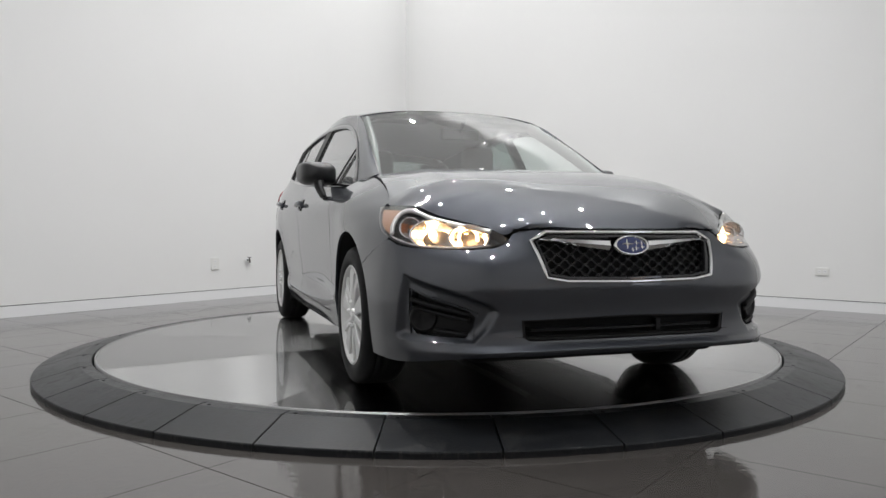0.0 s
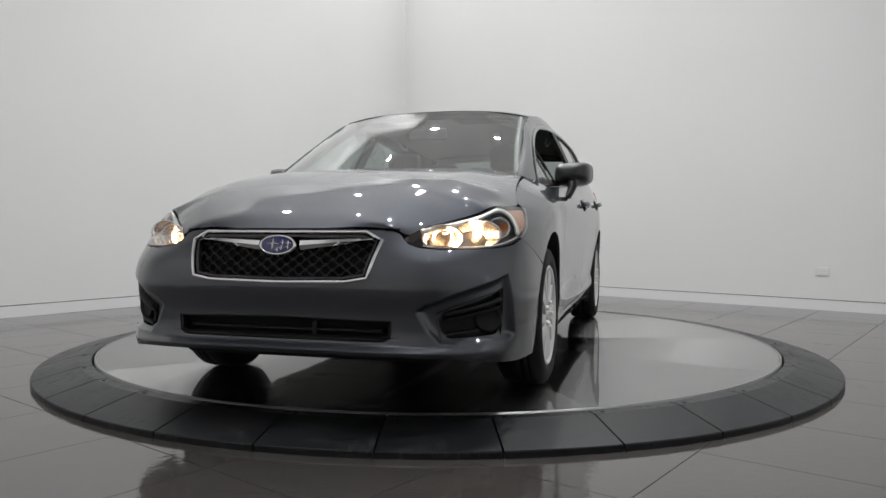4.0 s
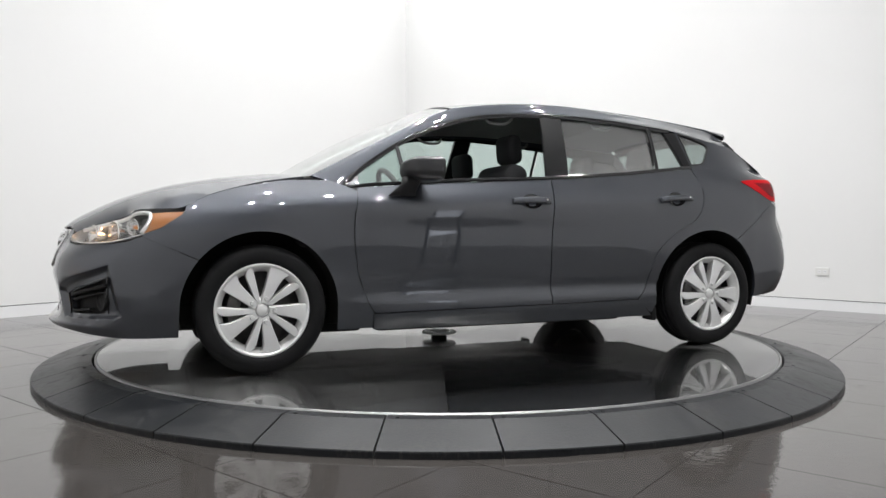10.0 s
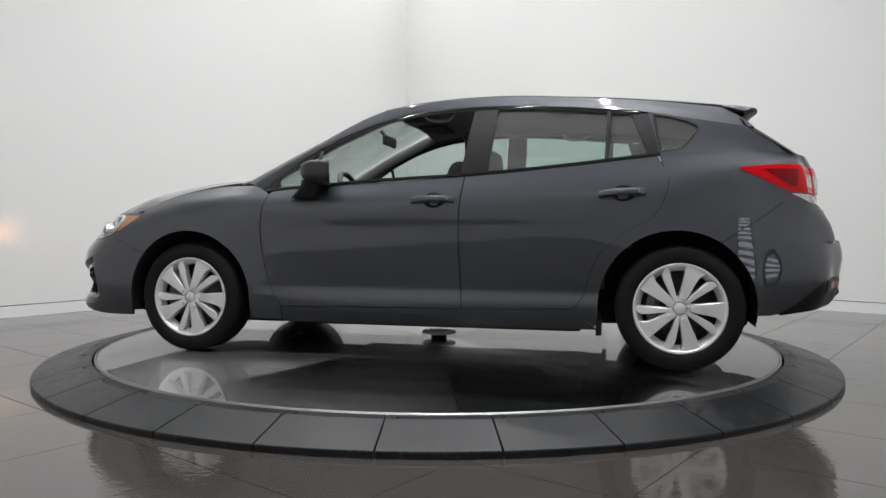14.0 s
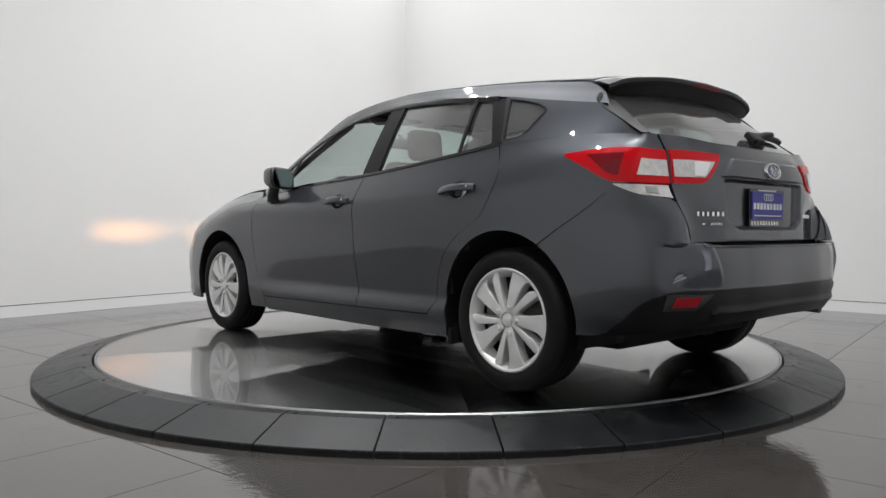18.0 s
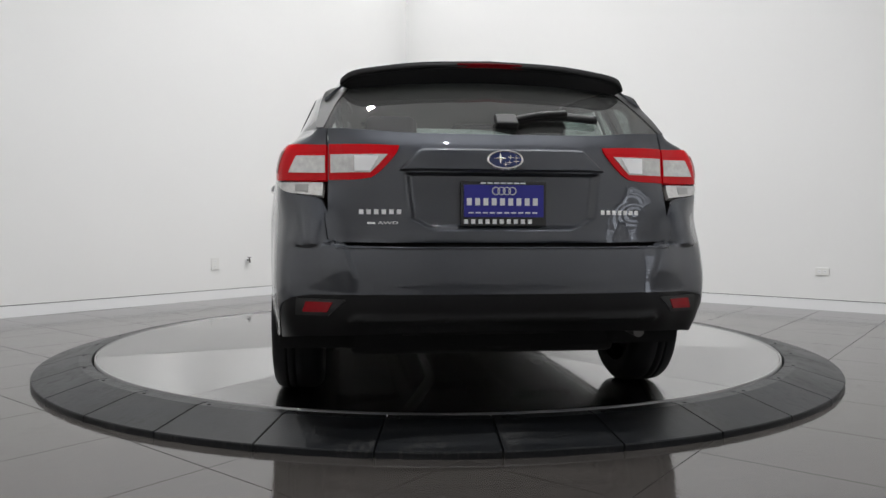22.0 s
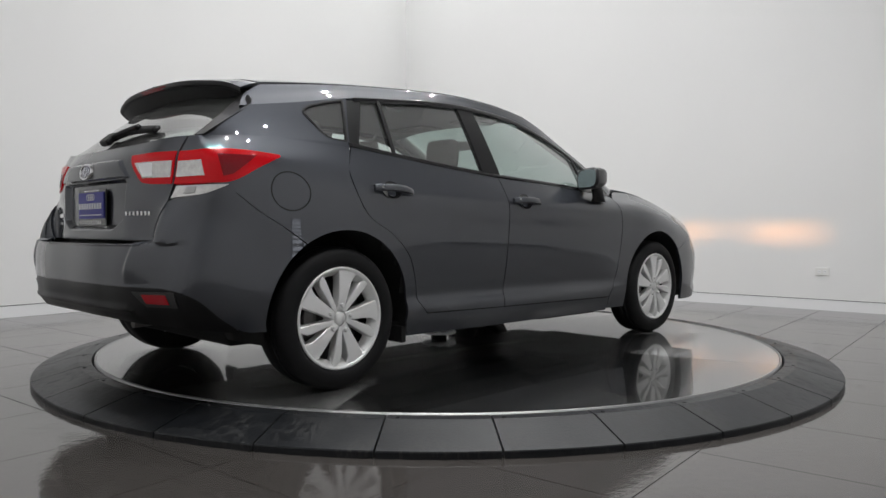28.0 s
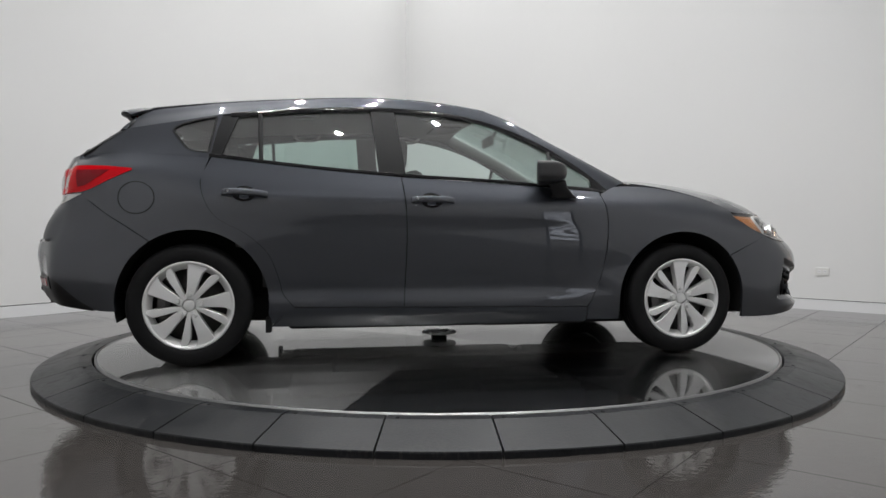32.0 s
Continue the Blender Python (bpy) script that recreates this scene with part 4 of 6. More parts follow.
    tail = [(-1.775, 0, 1.366), (-1.768, 0.27, 1.357), (-1.745, 0.42, 1.344), (-1.705, 0.55, 1.325), (-1.66, 0.588, 1.304)]
    P = coons([lead[0], (-1.67, 0, 1.389), tail[0]], [lead[-1], (-1.61, 0.580, 1.324), tail[-1]], lead, tail, 16, 30)
    panel("spoiler", P, M_paint, CAR, out=(0, 0, 1), both=True, thick=0.012)
    low = [(x + 0.012, y * 0.985, z - 0.026) for x, y, z in tail]
    P = coons([(x, y, z - 0.004) for x, y, z in tail], low, None, None, 30, 5)
    n = grid_normals(P)
    n = n if n[2, 15, 0] < 0 else -n
    bb = np.linspace(0, 1, 6)[:, None, None]
    panel("spoiler_lip", P + n * 0.012 * 4 * bb * (1 - bb), M_black, CAR, out=(-1, 0, 0), both=True, thick=0)
    fwd = [(-1.705, 0, 1.292), (-1.70, 0.28, 1.284), (-1.685, 0.45, 1.272), (-1.65, 0.56, 1.268)]
    panel("spoiler_underside", coons(low, fwd, None, None, 30, 5), M_black, CAR, out=(0, 0, -1), both=True, thick=0)
    P = coons([(-1.781, -0.13, 1.353), (-1.785, 0, 1.3545), (-1.781, 0.13, 1.353)], [(-1.774, -0.13, 1.337), (-1.778, 0, 1.3385), (-1.774, 0.13, 1.337)], None, None, 10, 2)
    panel("high_brake_lamp", P, M_darkred, CAR, "dark red lens", out=(-1, 0, 0), thick=0.01)

car_top()


def car_windows():
    # front window (the left one is wound down), rear windows, corner panes
    defs = {
        "front_window": ([(0.60, 1.14), (0.43, 1.222), (0.275, 1.278), (0.117, 1.316), (-0.04, 1.336), (-0.27, 1.345)], [(0.585, 0.942), (0.25, 0.962), (-0.225, 0.985)]),
        "corner_pane": ([(0.85, 0.945), (0.72, 1.07), (0.615, 1.13)], [(0.85, 0.93), (0.72, 0.936), (0.60, 0.942)]),
        "rear_window": ([(-0.405, 1.345), (-0.66, 1.333), (-0.98, 1.305)], [(-0.37, 0.995), (-0.66, 1.018), (-0.97, 1.048)]),
        "rear_corner_pane": ([(-1.0, 1.303), (-1.10, 1.290)], [(-0.99, 1.05), (-1.185, 1.075)]),
    }
    for name, (top, bot) in defs.items():
        P = on_side(top, bot, None, None, 16, 8, inset=0.012)
        for side in (1, -1):
            if name == "front_window" and side > 0:
                continue
            w = panel(name, P, M_glass, CAR, out=(0, 1, 0), mirror=side < 0, thick=0)
            w.visible_shadow = False
    n = [(0, 0.92, 0.38)]
    P = on_side([(-1.200, 1.290), (-1.30, 1.272), (-1.385, 1.246), (-1.428, 1.214)], [(-1.238, 1.086), (-1.31, 1.091), (-1.365, 1.118), (-1.43, 1.205)], None, None, 20, 10)
    for g in pair("quarter_glass", P, M_glass, CAR, thick=0, offset=-0.004):
        g.visible_shadow = False
    bar("quarter_trim", side_chain([(x, z) for x, z in dense(QUARTER + QUARTER[:1], 0.01)], 90), n, 0.012, 0.004, M_black, CAR, n=90)
    # black frames
    bar("belt_moulding", side_chain([(p[0], p[1] + 0.004) for p in BELT]), n, 0.018, 0.006, M_gloss, CAR)
    bar("window_trim", side_chain([(0.90, 0.93), (0.835, 0.99), (0.60, 1.147), (0.43, 1.229), (0.275, 1.285), (0.117, 1.323), (-0.04, 1.343), (-0.20, 1.352), (-0.36, 1.355), (-0.66, 1.342), (-0.96, 1.315), (-1.14, 1.298)]), n, 0.024, 0.005, M_gloss, CAR)
    pair("door_pillar", on_side([(-0.275, 1.35), (-0.405, 1.35)], [(-0.226, 0.975), (-0.368, 0.985)], None, None, 4, 10), M_pillar, CAR, thick=0.02)
    pair("rear_door_frame", on_side([(-1.098, 1.296), (-1.20, 1.292)], [(-1.185, 1.068), (-1.245, 1.076)], None, None, 4, 10), M_pillar, CAR, thick=0.02)
    bar("pane_divider", side_chain([(-0.99, 1.31), (-0.98, 1.05)]), n, 0.022, 0.005, M_black, CAR)
    bar("pane_divider", side_chain([(0.605, 1.14), (0.592, 0.94)]), n, 0.022, 0.006, M_black, CAR)


car_windows()


# ---------------------------------------------------------------- wheels
def wheel_at(name, x, side):
    w = new(name)
    w.parent = CAR
    w.matrix_basis = pose(x, side * 0.765, 0.312, 0, 0, 0 if side > 0 else 180)
    return w


def car_wheels():
    tyre = [(0.215, 0.075), (0.222, 0.095), (0.245, 0.104), (0.275, 0.104), (0.297, 0.094), (0.308, 0.078), (0.312, 0.05)]
    for k in (0.048, 0.016):
        tyre += [(0.312, k), (0.305, k - 0.002), (0.305, k - 0.008), (0.312, k - 0.010)]
    tyre += [(0.312, -0.02), (0.312, -0.05), (0.306, -0.08), (0.28, -0.102), (0.22, -0.09)]
    V, F = lathe(tyre, 72)
    tyre_me = fix_normals(mesh_of("tyre", V, F))
    V, F = lathe([(0.224, 0.070), (0.225, 0.096), (0.220, 0.100), (0.213, 0.098), (0.205, 0.086), (0.190, 0.066), (0.184, 0.045)], 72)
    rim_me = fix_normals(mesh_of("rim", V, F))
    V, F = lathe([(0.200, 0.06), (0.190, 0.04), (0.188, -0.05)], 48)
    barrel_me = fix_normals(mesh_of("barrel", V, F))
    V, F = lathe([(0.0, 0.035), (0.06, 0.035), (0.062, 0.02), (0.145, 0.018), (0.148, -0.01), (0.20, -0.02)], 48)
    disc_me = fix_normals(mesh_of("brake_disc", V, F))
    V, F = lathe([(0.0, 0.095), (0.022, 0.094), (0.028, 0.090), (0.030, 0.082), (0.038, 0.079), (0.058, 0.076), (0.062, 0.05)], 40)
    hub_me = fix_normals(mesh_of("hub_cap", V, F))
    # blades of the wheel cover, wide and narrow in turn: (radius, from, to) in degrees round the hub
    def blade(table, top):
        k, rows = 7, []
        for r in np.linspace(table[0][0], table[-1][0], 13):
            a0, a1 = (float(np.interp(r, [t[0] for t in table], [t[c] for t in table])) for c in (1, 2))
            h = 0.086 + 0.009 * math.sin(min(1.0, r / 0.2) * 2.6) ** 0.8 - (0.010 if r > top else 0.0)
            e = 0.0035 / r * 57.3
            for a, dh in ((a0 - 0.4 * e, -0.045), (a0, -0.003), (a0 + e, 0.0), (a0 + 0.5 * (a1 - a0), 0.0), (a1 - e, -0.0015), (a1, -0.005), (a1 + 0.4 * e, -0.045)):
                t = radians(a)
                rows.append((-r * math.sin(t), h + dh, r * math.cos(t)))
        F = [[i * k + j, i * k + j + 1, (i + 1) * k + j + 1, (i + 1) * k + j] for i in range(12) for j in range(k - 1)]
        F += [list(range(k)), [12 * k + j for j in range(k)][::-1]]
        me = fix_normals(mesh_of("spoke", rows, F))
        sharp(me, 20)
        return me
    blade_me = blade([(0.035, -14, 42), (0.055, -4, 36), (0.09, 3, 33), (0.127, 5.5, 31), (0.17, 7, 31), (0.195, 7.5, 33.5), (0.216, 8, 38)], 0.3)
    narrow_me = blade([(0.035, 32, 60), (0.055, 36, 58), (0.112, 41, 57), (0.165, 43, 57), (0.190, 45, 57), (0.212, 52, 56.5)], 0.3)
    bm = bmesh.new()
    bmesh.ops.create_cone(bm, cap_ends=True, segments=8, radius1=0.0125, radius2=0.009, depth=0.016, matrix=Matrix.Translation((0.058, 0.099, 0)) @ pose(0, 0, 0, -90))
    nut_me = bpy.data.meshes.new("wheel_nut")
    bm.to_mesh(nut_me)
    bm.free()
    V, F = [], []
    for i in range(9):
        a = radians(-28 + 56 * i / 8)
        for r, h in ((0.098, -0.005), (0.098, 0.046), (0.120, 0.056), (0.160, 0.050), (0.166, -0.005)):
            V.append((r * math.cos(a), h, r * math.sin(a)))
    F = [[i * 5 + j, i * 5 + j + 1, (i + 1) * 5 + j + 1, (i + 1) * 5 + j] for i in range(8) for j in range(4)]
    F += [list(range(5)), [40 + j for j in range(5)][::-1]]
    caliper_me = fix_normals(mesh_of("brake_caliper", V, F))
    sharp(caliper_me, 30)
    for me, m in ((caliper_me, M_dark), (tyre_me, M_rubber), (rim_me, M_alloy), (barrel_me, M_black), (disc_me, M_dark), (hub_me, M_alloy), (blade_me, M_alloy), (narrow_me, M_alloy), (nut_me, M_alloy)):
        me.materials.append(m)
    for x, side, turn in ((1.335, 1, -3), (1.335, -1, 22), (-1.335, 1, 0), (-1.335, -1, 9)):
        w = wheel_at("wheel", x, side)
        for nm, me in (("tyre", tyre_me), ("rim", rim_me), ("barrel", barrel_me), ("brake_disc", disc_me), ("hub_cap", hub_me), ("brake_caliper", caliper_me)):
            o = new(nm, me)
            o.parent = w
        for k in range(5):
            for me in (blade_me, narrow_me):
                o = new("spoke", me)
                o.parent = w
                o.matrix_basis = pose(0, 0, 0, 0, 72 * k + turn, 0)
            o = new("wheel_nut", nut_me)
            o.parent = w
            o.matrix_basis = pose(0, 0, 0, 0, 72 * k - 106 + turn, 0)
    # wheel wells
    for x, r0 in ((1.338, 0.3745), (-1.318, 0.3815)):
        for side in (1, -1):
            V, F = [], []
            n = 30
            for i in range(n + 1):
                a = radians(-14 + 208 * i / n)
                px, pz = x + r0 * math.cos(a), 0.318 + r0 * math.sin(a)
                y0 = float(shell(np.array([px]), np.array([max(pz, 0.22)]))[0, 1]) - 0.010
                for r, y in ((r0, y0), (r0 + 0.004, 0.79), (0.39, 0.60), (0.39, 0.52), (0.0, 0.52)):
                    V.append((x + r * math.cos(a), side * y, 0.318 + r * math.sin(a)))
            F = [[i * 5 + j, i * 5 + j + 1, (i + 1) * 5 + j + 1, (i + 1) * 5 + j] for i in range(n) for j in range(4)]
            put("wheel_well", mesh_of("wheel_well", V, F), M_under_shade, CAR)


car_wheels()


def underbody():
    for nm, lo, hi, bv in (("floor_pan", (-1.70, -0.55, 0.19), (2.05, 0.55, 0.34), 0.03), ("exhaust_tunnel", (-0.6, -0.22, 0.135), (1.45, 0.22, 0.22), 0.03), ("engine_shield", (0.75, -0.50, 0.140), (1.62, 0.50, 0.21), 0.02),
                           ("side_shield", (-0.85, -0.62, 0.150), (0.70, -0.30, 0.22), 0.02), ("side_shield", (-0.85, 0.30, 0.150), (0.70, 0.62, 0.22), 0.02),
                           ("heat_shield", (0.2, -0.75, 0.165), (0.8, -0.45, 0.22), 0.02), ("boot_well", (-2.02, -0.62, 0.36), (-1.65, 0.62, 0.44), 0.03),
                           ("sill_pan", (-0.95, -0.80, 0.215), (0.95, 0.80, 0.26), 0.02)):
        bm = bmesh.new()
        box(bm, lo, hi, bv)
        part(nm, bm, M_under_shade, CAR)
    bm = bmesh.new()
    tube(bm, (1.30, 0.05, 0.150), (-0.55, 0.10, 0.140), 0.028)
    tube(bm, (-0.55, 0.10, 0.140), (-1.10, 0.28, 0.20), 0.028)
    part("exhaust_pipe", bm, M_dark, CAR)
    for y in (-0.835, 0.735):
        bm = bmesh.new()
        box(bm, (-0.960, y, 0.162), (-0.930, y + 0.10, 0.24), 0.006)
        part("wheel_deflector", bm, M_under_shade, CAR)
    bm = bmesh.new()
    for x in (1.335, -1.335):
        tube(bm, (x, -0.7, 0.30), (x, 0.7, 0.30), 0.03)
    part("axle", bm, M_dark, CAR)


underbody()



# ---------------------------------------------------------------- car front
def spot(s_, z, out=0.0):
    p, n = shell_normal(s_, z)
    return p + n * out, n


def closed_bar(name, poly, width, height, material, parent, label="", n=90, smooth_=False, both=True, out=0.0):
    """A frame that follows an outline on the shell; half outlines are mirrored into one piece."""
    q = np.array(poly, float)
    C = []
    for a, b in zip(q[:-1], q[1:]):
        k = max(2, int(np.linalg.norm(b - a) / 0.02))
        C += [a + (b - a) * i / k for i in range(k)]
    C.append(q[-1])
    C = np.array(C)
    P = shell(C[:, 0], C[:, 1])
    N = np.array([shell_normal(a, b)[1] for a, b in C])
    P = P + N * out
    k = len(P)
    T = np.gradient(P, axis=0)
    T /= np.maximum(np.linalg.norm(T, axis=1, keepdims=True), 1e-9)
    S = np.cross(T, N)
    prof = [(-0.5, -0.8), (-0.5, 0.5), (-0.25, 1), (0.25, 1), (0.5, 0.5), (0.5, -0.8)]
    V = np.array([P[i] + S[i] * a * width + N[i] * b * height for i in range(k) for a, b in prof])
    m = len(prof)
    F = [[i * m + j, i * m + (j + 1) % m, (i + 1) * m + (j + 1) % m, (i + 1) * m + j] for i in range(k - 1) for j in range(m)]
    V2, F2 = V * np.array([1, -1, 1]), [f[::-1] for f in F]
    if both:
        V, F = np.concatenate([V, V2]), F + [[i + len(V) for i in f] for f in F2]
        sets = [(V, F)]
    else:
        sets = [(V, F), (V2, F2)]
    out_ = []
    for v, f in sets:
        me = fix_normals(mesh_of(name, v, f))
        sharp(me, 50)
        out_.append(put(name, me, material, parent, label))
    return out_


def star(bm, c, r, m):
    """A small four-pointed star."""
    vs = []
    for i in range(8):
        a = math.pi * i / 4
        k = (1.0 if i % 4 == 0 else 0.8) * r if i % 2 == 0 else r * 0.22
        vs.append(bm.verts.new(m @ Vector((c[0] + k * math.cos(a), c[1] + k * math.sin(a), 0.004))))
    top = bm.verts.new(m @ Vector((c[0], c[1], 0.007)))
    for i in range(8):
        bm.faces.new((vs[i], vs[(i + 1) % 8], top))


def emblem(name, m, a, b):
    """Oval badge: m carries x to the right, y up and z out of the body."""
    e = new(name)
    e.parent = CAR
    n = 48
    V = [(a * math.cos(t) * k, b * math.sin(t) * k, h) for k, h in ((1.0, -0.01), (1.0, 0.0), (0.95, 0.003), (0.5, 0.004), (0.0, 0.004)) for t in np.linspace(0, 2 * math.pi, n, endpoint=False)]
    F = [[r * n + i, r * n + (i + 1) % n, (r + 1) * n + (i + 1) % n, (r + 1) * n + i] for r in range(4) for i in range(n)]
    me = mesh_of("badge", V, F)
    me.transform(m)
    put("badge", fix_normals(me), M_emb, e, "dark blue oval badge")
    V = [((a + d) * math.cos(t), (b + d) * math.sin(t), h) for d, h in ((-0.005, 0.002), (-0.003, 0.006), (0.002, 0.006), (0.004, -0.008)) for t in np.linspace(0, 2 * math.pi, n, endpoint=False)]
    F = [[r * n + i, r * n + (i + 1) % n, (r + 1) * n + (i + 1) % n, (r + 1) * n + i] for r in range(3) for i in range(n)]
    me = mesh_of("badge_ring", V, F)
    me.transform(m)
    put("badge_ring", fix_normals(me), M_chrome, e, "chrome ring")
    bm = bmesh.new()
    star(bm, (-a * 0.28, b * 0.12), a * 0.40, m)
    for x, y in ((0.30, 0.25), (0.62, 0.2), (0.25, -0.3), (0.62, -0.2), (0.02, -0.5)):
        star(bm, (a * x, b * y), a * 0.2, m)
    part("badge_star", bm, M_chrome, e)
    return e


def car_front():
    # grille
    g = new("grille")
    g.parent = CAR
    q = coons([(2.97, 0.70), (2.56, 0.70)], [(2.97, 0.50), (2.56, 0.50)], None, None, 16, 8)
    P = shell(np.minimum(q[..., 0], 2.95), q[..., 1])
    P[..., 0] -= 0.055
    panel("backing", P, M_under_shade, g, out=(1, 0, 0), both=True, thick=0)
    closed_bar("chrome_frame", GRILLE[:], 0.013, 0.007, M_chrome, g, "bright chrome frame", out=0.002)
    closed_bar("grille_surround", [(2.97, 0.676), (2.632, 0.676), (2.586, 0.654), (2.616, 0.538), (2.69, 0.526), (2.97, 0.521)], 0.016, 0.012, M_gloss, g, out=-0.012)
    # mesh: zigzag strips that meet in diamonds
    half = 0.026
    for r in range(8):
        z = 0.655 - r * 0.0188
        ymax = float(np.interp(z, [0.515, 0.66], [0.335, 0.375])) - 0.006
        k = int(ymax / half)
        ys = [half * i for i in range(-k, k + 1)]
        C = []
        for i, y in enumerate(ys):
            up = 0.0066 if (i + k + r) % 2 == 0 else -0.0066
            p = shell(np.array([2.95 - abs(y)]), np.array([z]))[0]
            C += [(p[0] - 0.022, y - half * 0.3, z + up), (p[0] - 0.022, y + half * 0.3, z + up)]
        bm = bmesh.new()
        pv = None
        for x, y, zz in C:
            v = [bm.verts.new((x, y, zz + 0.002)), bm.verts.new((x - 0.014, y, zz + 0.002)), bm.verts.new((x - 0.014, y, zz - 0.002)), bm.verts.new((x, y, zz - 0.002))]
            if pv:
                for i in range(4):
                    bm.faces.new((pv[i], pv[(i + 1) % 4], v[(i + 1) % 4], v[i]))
            pv = v
        bmesh.ops.recalc_face_normals(bm, faces=bm.faces[:])
        part("mesh_strip", bm, M_mesh, g)
    # chrome wings beside the badge
    for side in (1, -1):
        V, F = [], []
        m = 16
        for i in range(m + 1):
            y = 0.082 + (0.352 - 0.082) * i / m
            h = 0.0155 * (1 - i / m) + 0.006
            z = 0.641 + 0.022 * i / m
            x = float(shell(np.array([2.95 - y]), np.array([z]))[0, 0]) - 0.004
            for dz, dx in ((-h, -0.012), (-h * 0.8, 0.0), (0.0, 0.008), (h * 0.8, 0.001), (h, -0.012)):
                V.append((x + dx, side * y, z + dz))
        F = [[i * 5 + j, i * 5 + j + 1, (i + 1) * 5 + j + 1, (i + 1) * 5 + j] for i in range(m) for j in range(4)]
        F += [list(range(5)), [m * 5 + j for j in range(5)][::-1]]
        me = fix_normals(mesh_of("chrome_wing", V, F))
        sharp(me, 35)
        put("chrome_wing", me, M_chrome, g, "chrome wing bar")
    x = float(shell(np.array([2.95]), np.array([0.642]))[0, 0])
    emblem("front_emblem", Matrix.Translation((x + 0.012, 0, 0.642)) @ pose(0, 0, 0, 90, 0, 90) @ pose(0, 0, 0, -14), 0.069, 0.035)
    # lower intake
    it = new("lower_intake")
    it.parent = CAR
    q = coons([(2.97, 0.40), (2.50, 0.40)], [(2.97, 0.275), (2.50, 0.275)], None, None, 16, 6)
    P = shell(np.minimum(q[..., 0], 2.95), q[..., 1])
    P[..., 0] -= 0.062
    panel("backing", P, M_under_shade, it, out=(1, 0, 0), both=True, thick=-0.052)
    closed_bar("intake_surround", [(2.97, 0.382), (2.520, 0.372), (2.526, 0.318), (2.555, 0.308), (2.97, 0.308)], 0.010, 0.003, M_black, it, out=-0.006)
    for z in (0.332, 0.305):
        C = [(float(shell(np.array([2.95 - abs(y)]), np.array([z]))[0, 0]) - 0.05, y, z) for y in np.linspace(-0.39, 0.39, 13)]
        bar("slat", C, [(1, 0, 0.1)], 0.010, 0.03, M_black, it, sides=1)
    bm = bmesh.new()
    box(bm, (2.215, 0.125, 0.318), (2.246, 0.145, 0.365), 0.003)
    part("sensor_post", bm, M_black, it)
    # fog lamp recesses
    for m in (False, True):
        f = new("fog_recess")
        f.parent = CAR
        q = coons([(2.345, 0.395), (2.20, 0.440), (2.045, 0.482)], [(2.32, 0.300), (2.2, 0.300), (2.040, 0.302)], None, None, 24, 14)
        P = shell(q[..., 0], q[..., 1])
        panel("pocket", P, M_black, f, out=(0.8, 0.5, 0), mirror=m, thick=-0.045, offset=-0.065)
        for z0, z1, d, w in ((0.410, 0.462, -0.030, 0.018), (0.390, 0.432, -0.040, 0.014), (0.340, 0.350, -0.034, 0.014)):
            s0, s1 = (2.31, 2.05) if z0 > 0.36 else (2.30, 2.16)
            C = [(s0 + (s1 - s0) * i / 10, z0 - 0.02 + (z1 - z0) * i / 10) for i in range(11)]
            pts = [spot(a, b, d)[0] for a, b in C]
            nm = [spot(a, b)[1] for a, b in C]
            V, F = ribbon(pts, nm, w, 0.012, 20)
            if m:
                V, F = V * np.array([1, -1, 1]), [g_[::-1] for g_ in F]
            put("fin", fix_normals(mesh_of("fin", V, F)), M_black, f)
        p, n = spot(2.10, 0.368, -0.046)
        V, F = lathe([(0.0, 0.0), (0.018, 0.004), (0.036, 0.0), (0.040, 0.006), (0.048, 0.008), (0.052, 0.0), (0.053, -0.02)], 32, "z")
        me = fix_normals(mesh_of("fog_cover", V, F))
        me.transform(Matrix.Translation(p) @ Vector((0.9, 0.42, 0)).to_track_quat("Z", "Y").to_matrix().to_4x4())
        if m:
            me.transform(Matrix.Diagonal((1, -1, 1, 1)))
            me.flip_normals()
        put("fog_cover", me, M_black, f)
    # headlights
    for m in (False, True):
        h = new("headlight")
        h.parent = CAR
        P = on_shell(HEAD_TOP, HEAD_LOW, None, None, 40, 12)
        panel("housing", P, M_silver, h, out=(0.7, 0.7, 0), mirror=m, thick=-0.0, offset=-0.055)
        n = grid_normals(P)
        n = n if n[6, 20] @ np.array((0.7, 0.7, 0)) > 0 else -n
        # side walls of the housing
        rim = [P[0, i] for i in range(41)] + [P[j, 40] for j in range(1, 13)] + [P[12, i] for i in range(39, -1, -1)] + [P[j, 0] for j in range(11, 0, -1)]
        rn = [n[0, i] for i in range(41)] + [n[j, 40] for j in range(1, 13)] + [n[12, i] for i in range(39, -1, -1)] + [n[j, 0] for j in range(11, 0, -1)]
        V = [p - k * 0.001 for p, k in zip(rim, rn)] + [p - k * 0.08 for p, k in zip(rim, rn)]
        L = len(rim)
        F = [[i, (i + 1) % L, L + (i + 1) % L, L + i] for i in range(L)]
        V = np.array(V)
        if m:
            V = V * np.array([1, -1, 1])
        put("bezel", mesh_of("bezel", V, F), M_silver, h)
        lens = panel("lens", P, M_lens, h, "clear lens", out=(0.7, 0.7, 0), mirror=m, thick=0, offset=0.003)
        lens.visible_shadow = False
        flip = Matrix.Diagonal((1, -1, 1, 1))

        def add(name, me, mt, label=""):
            if m:
                me.transform(flip)
                me.flip_normals()
            put(name, me, mt, h, label)
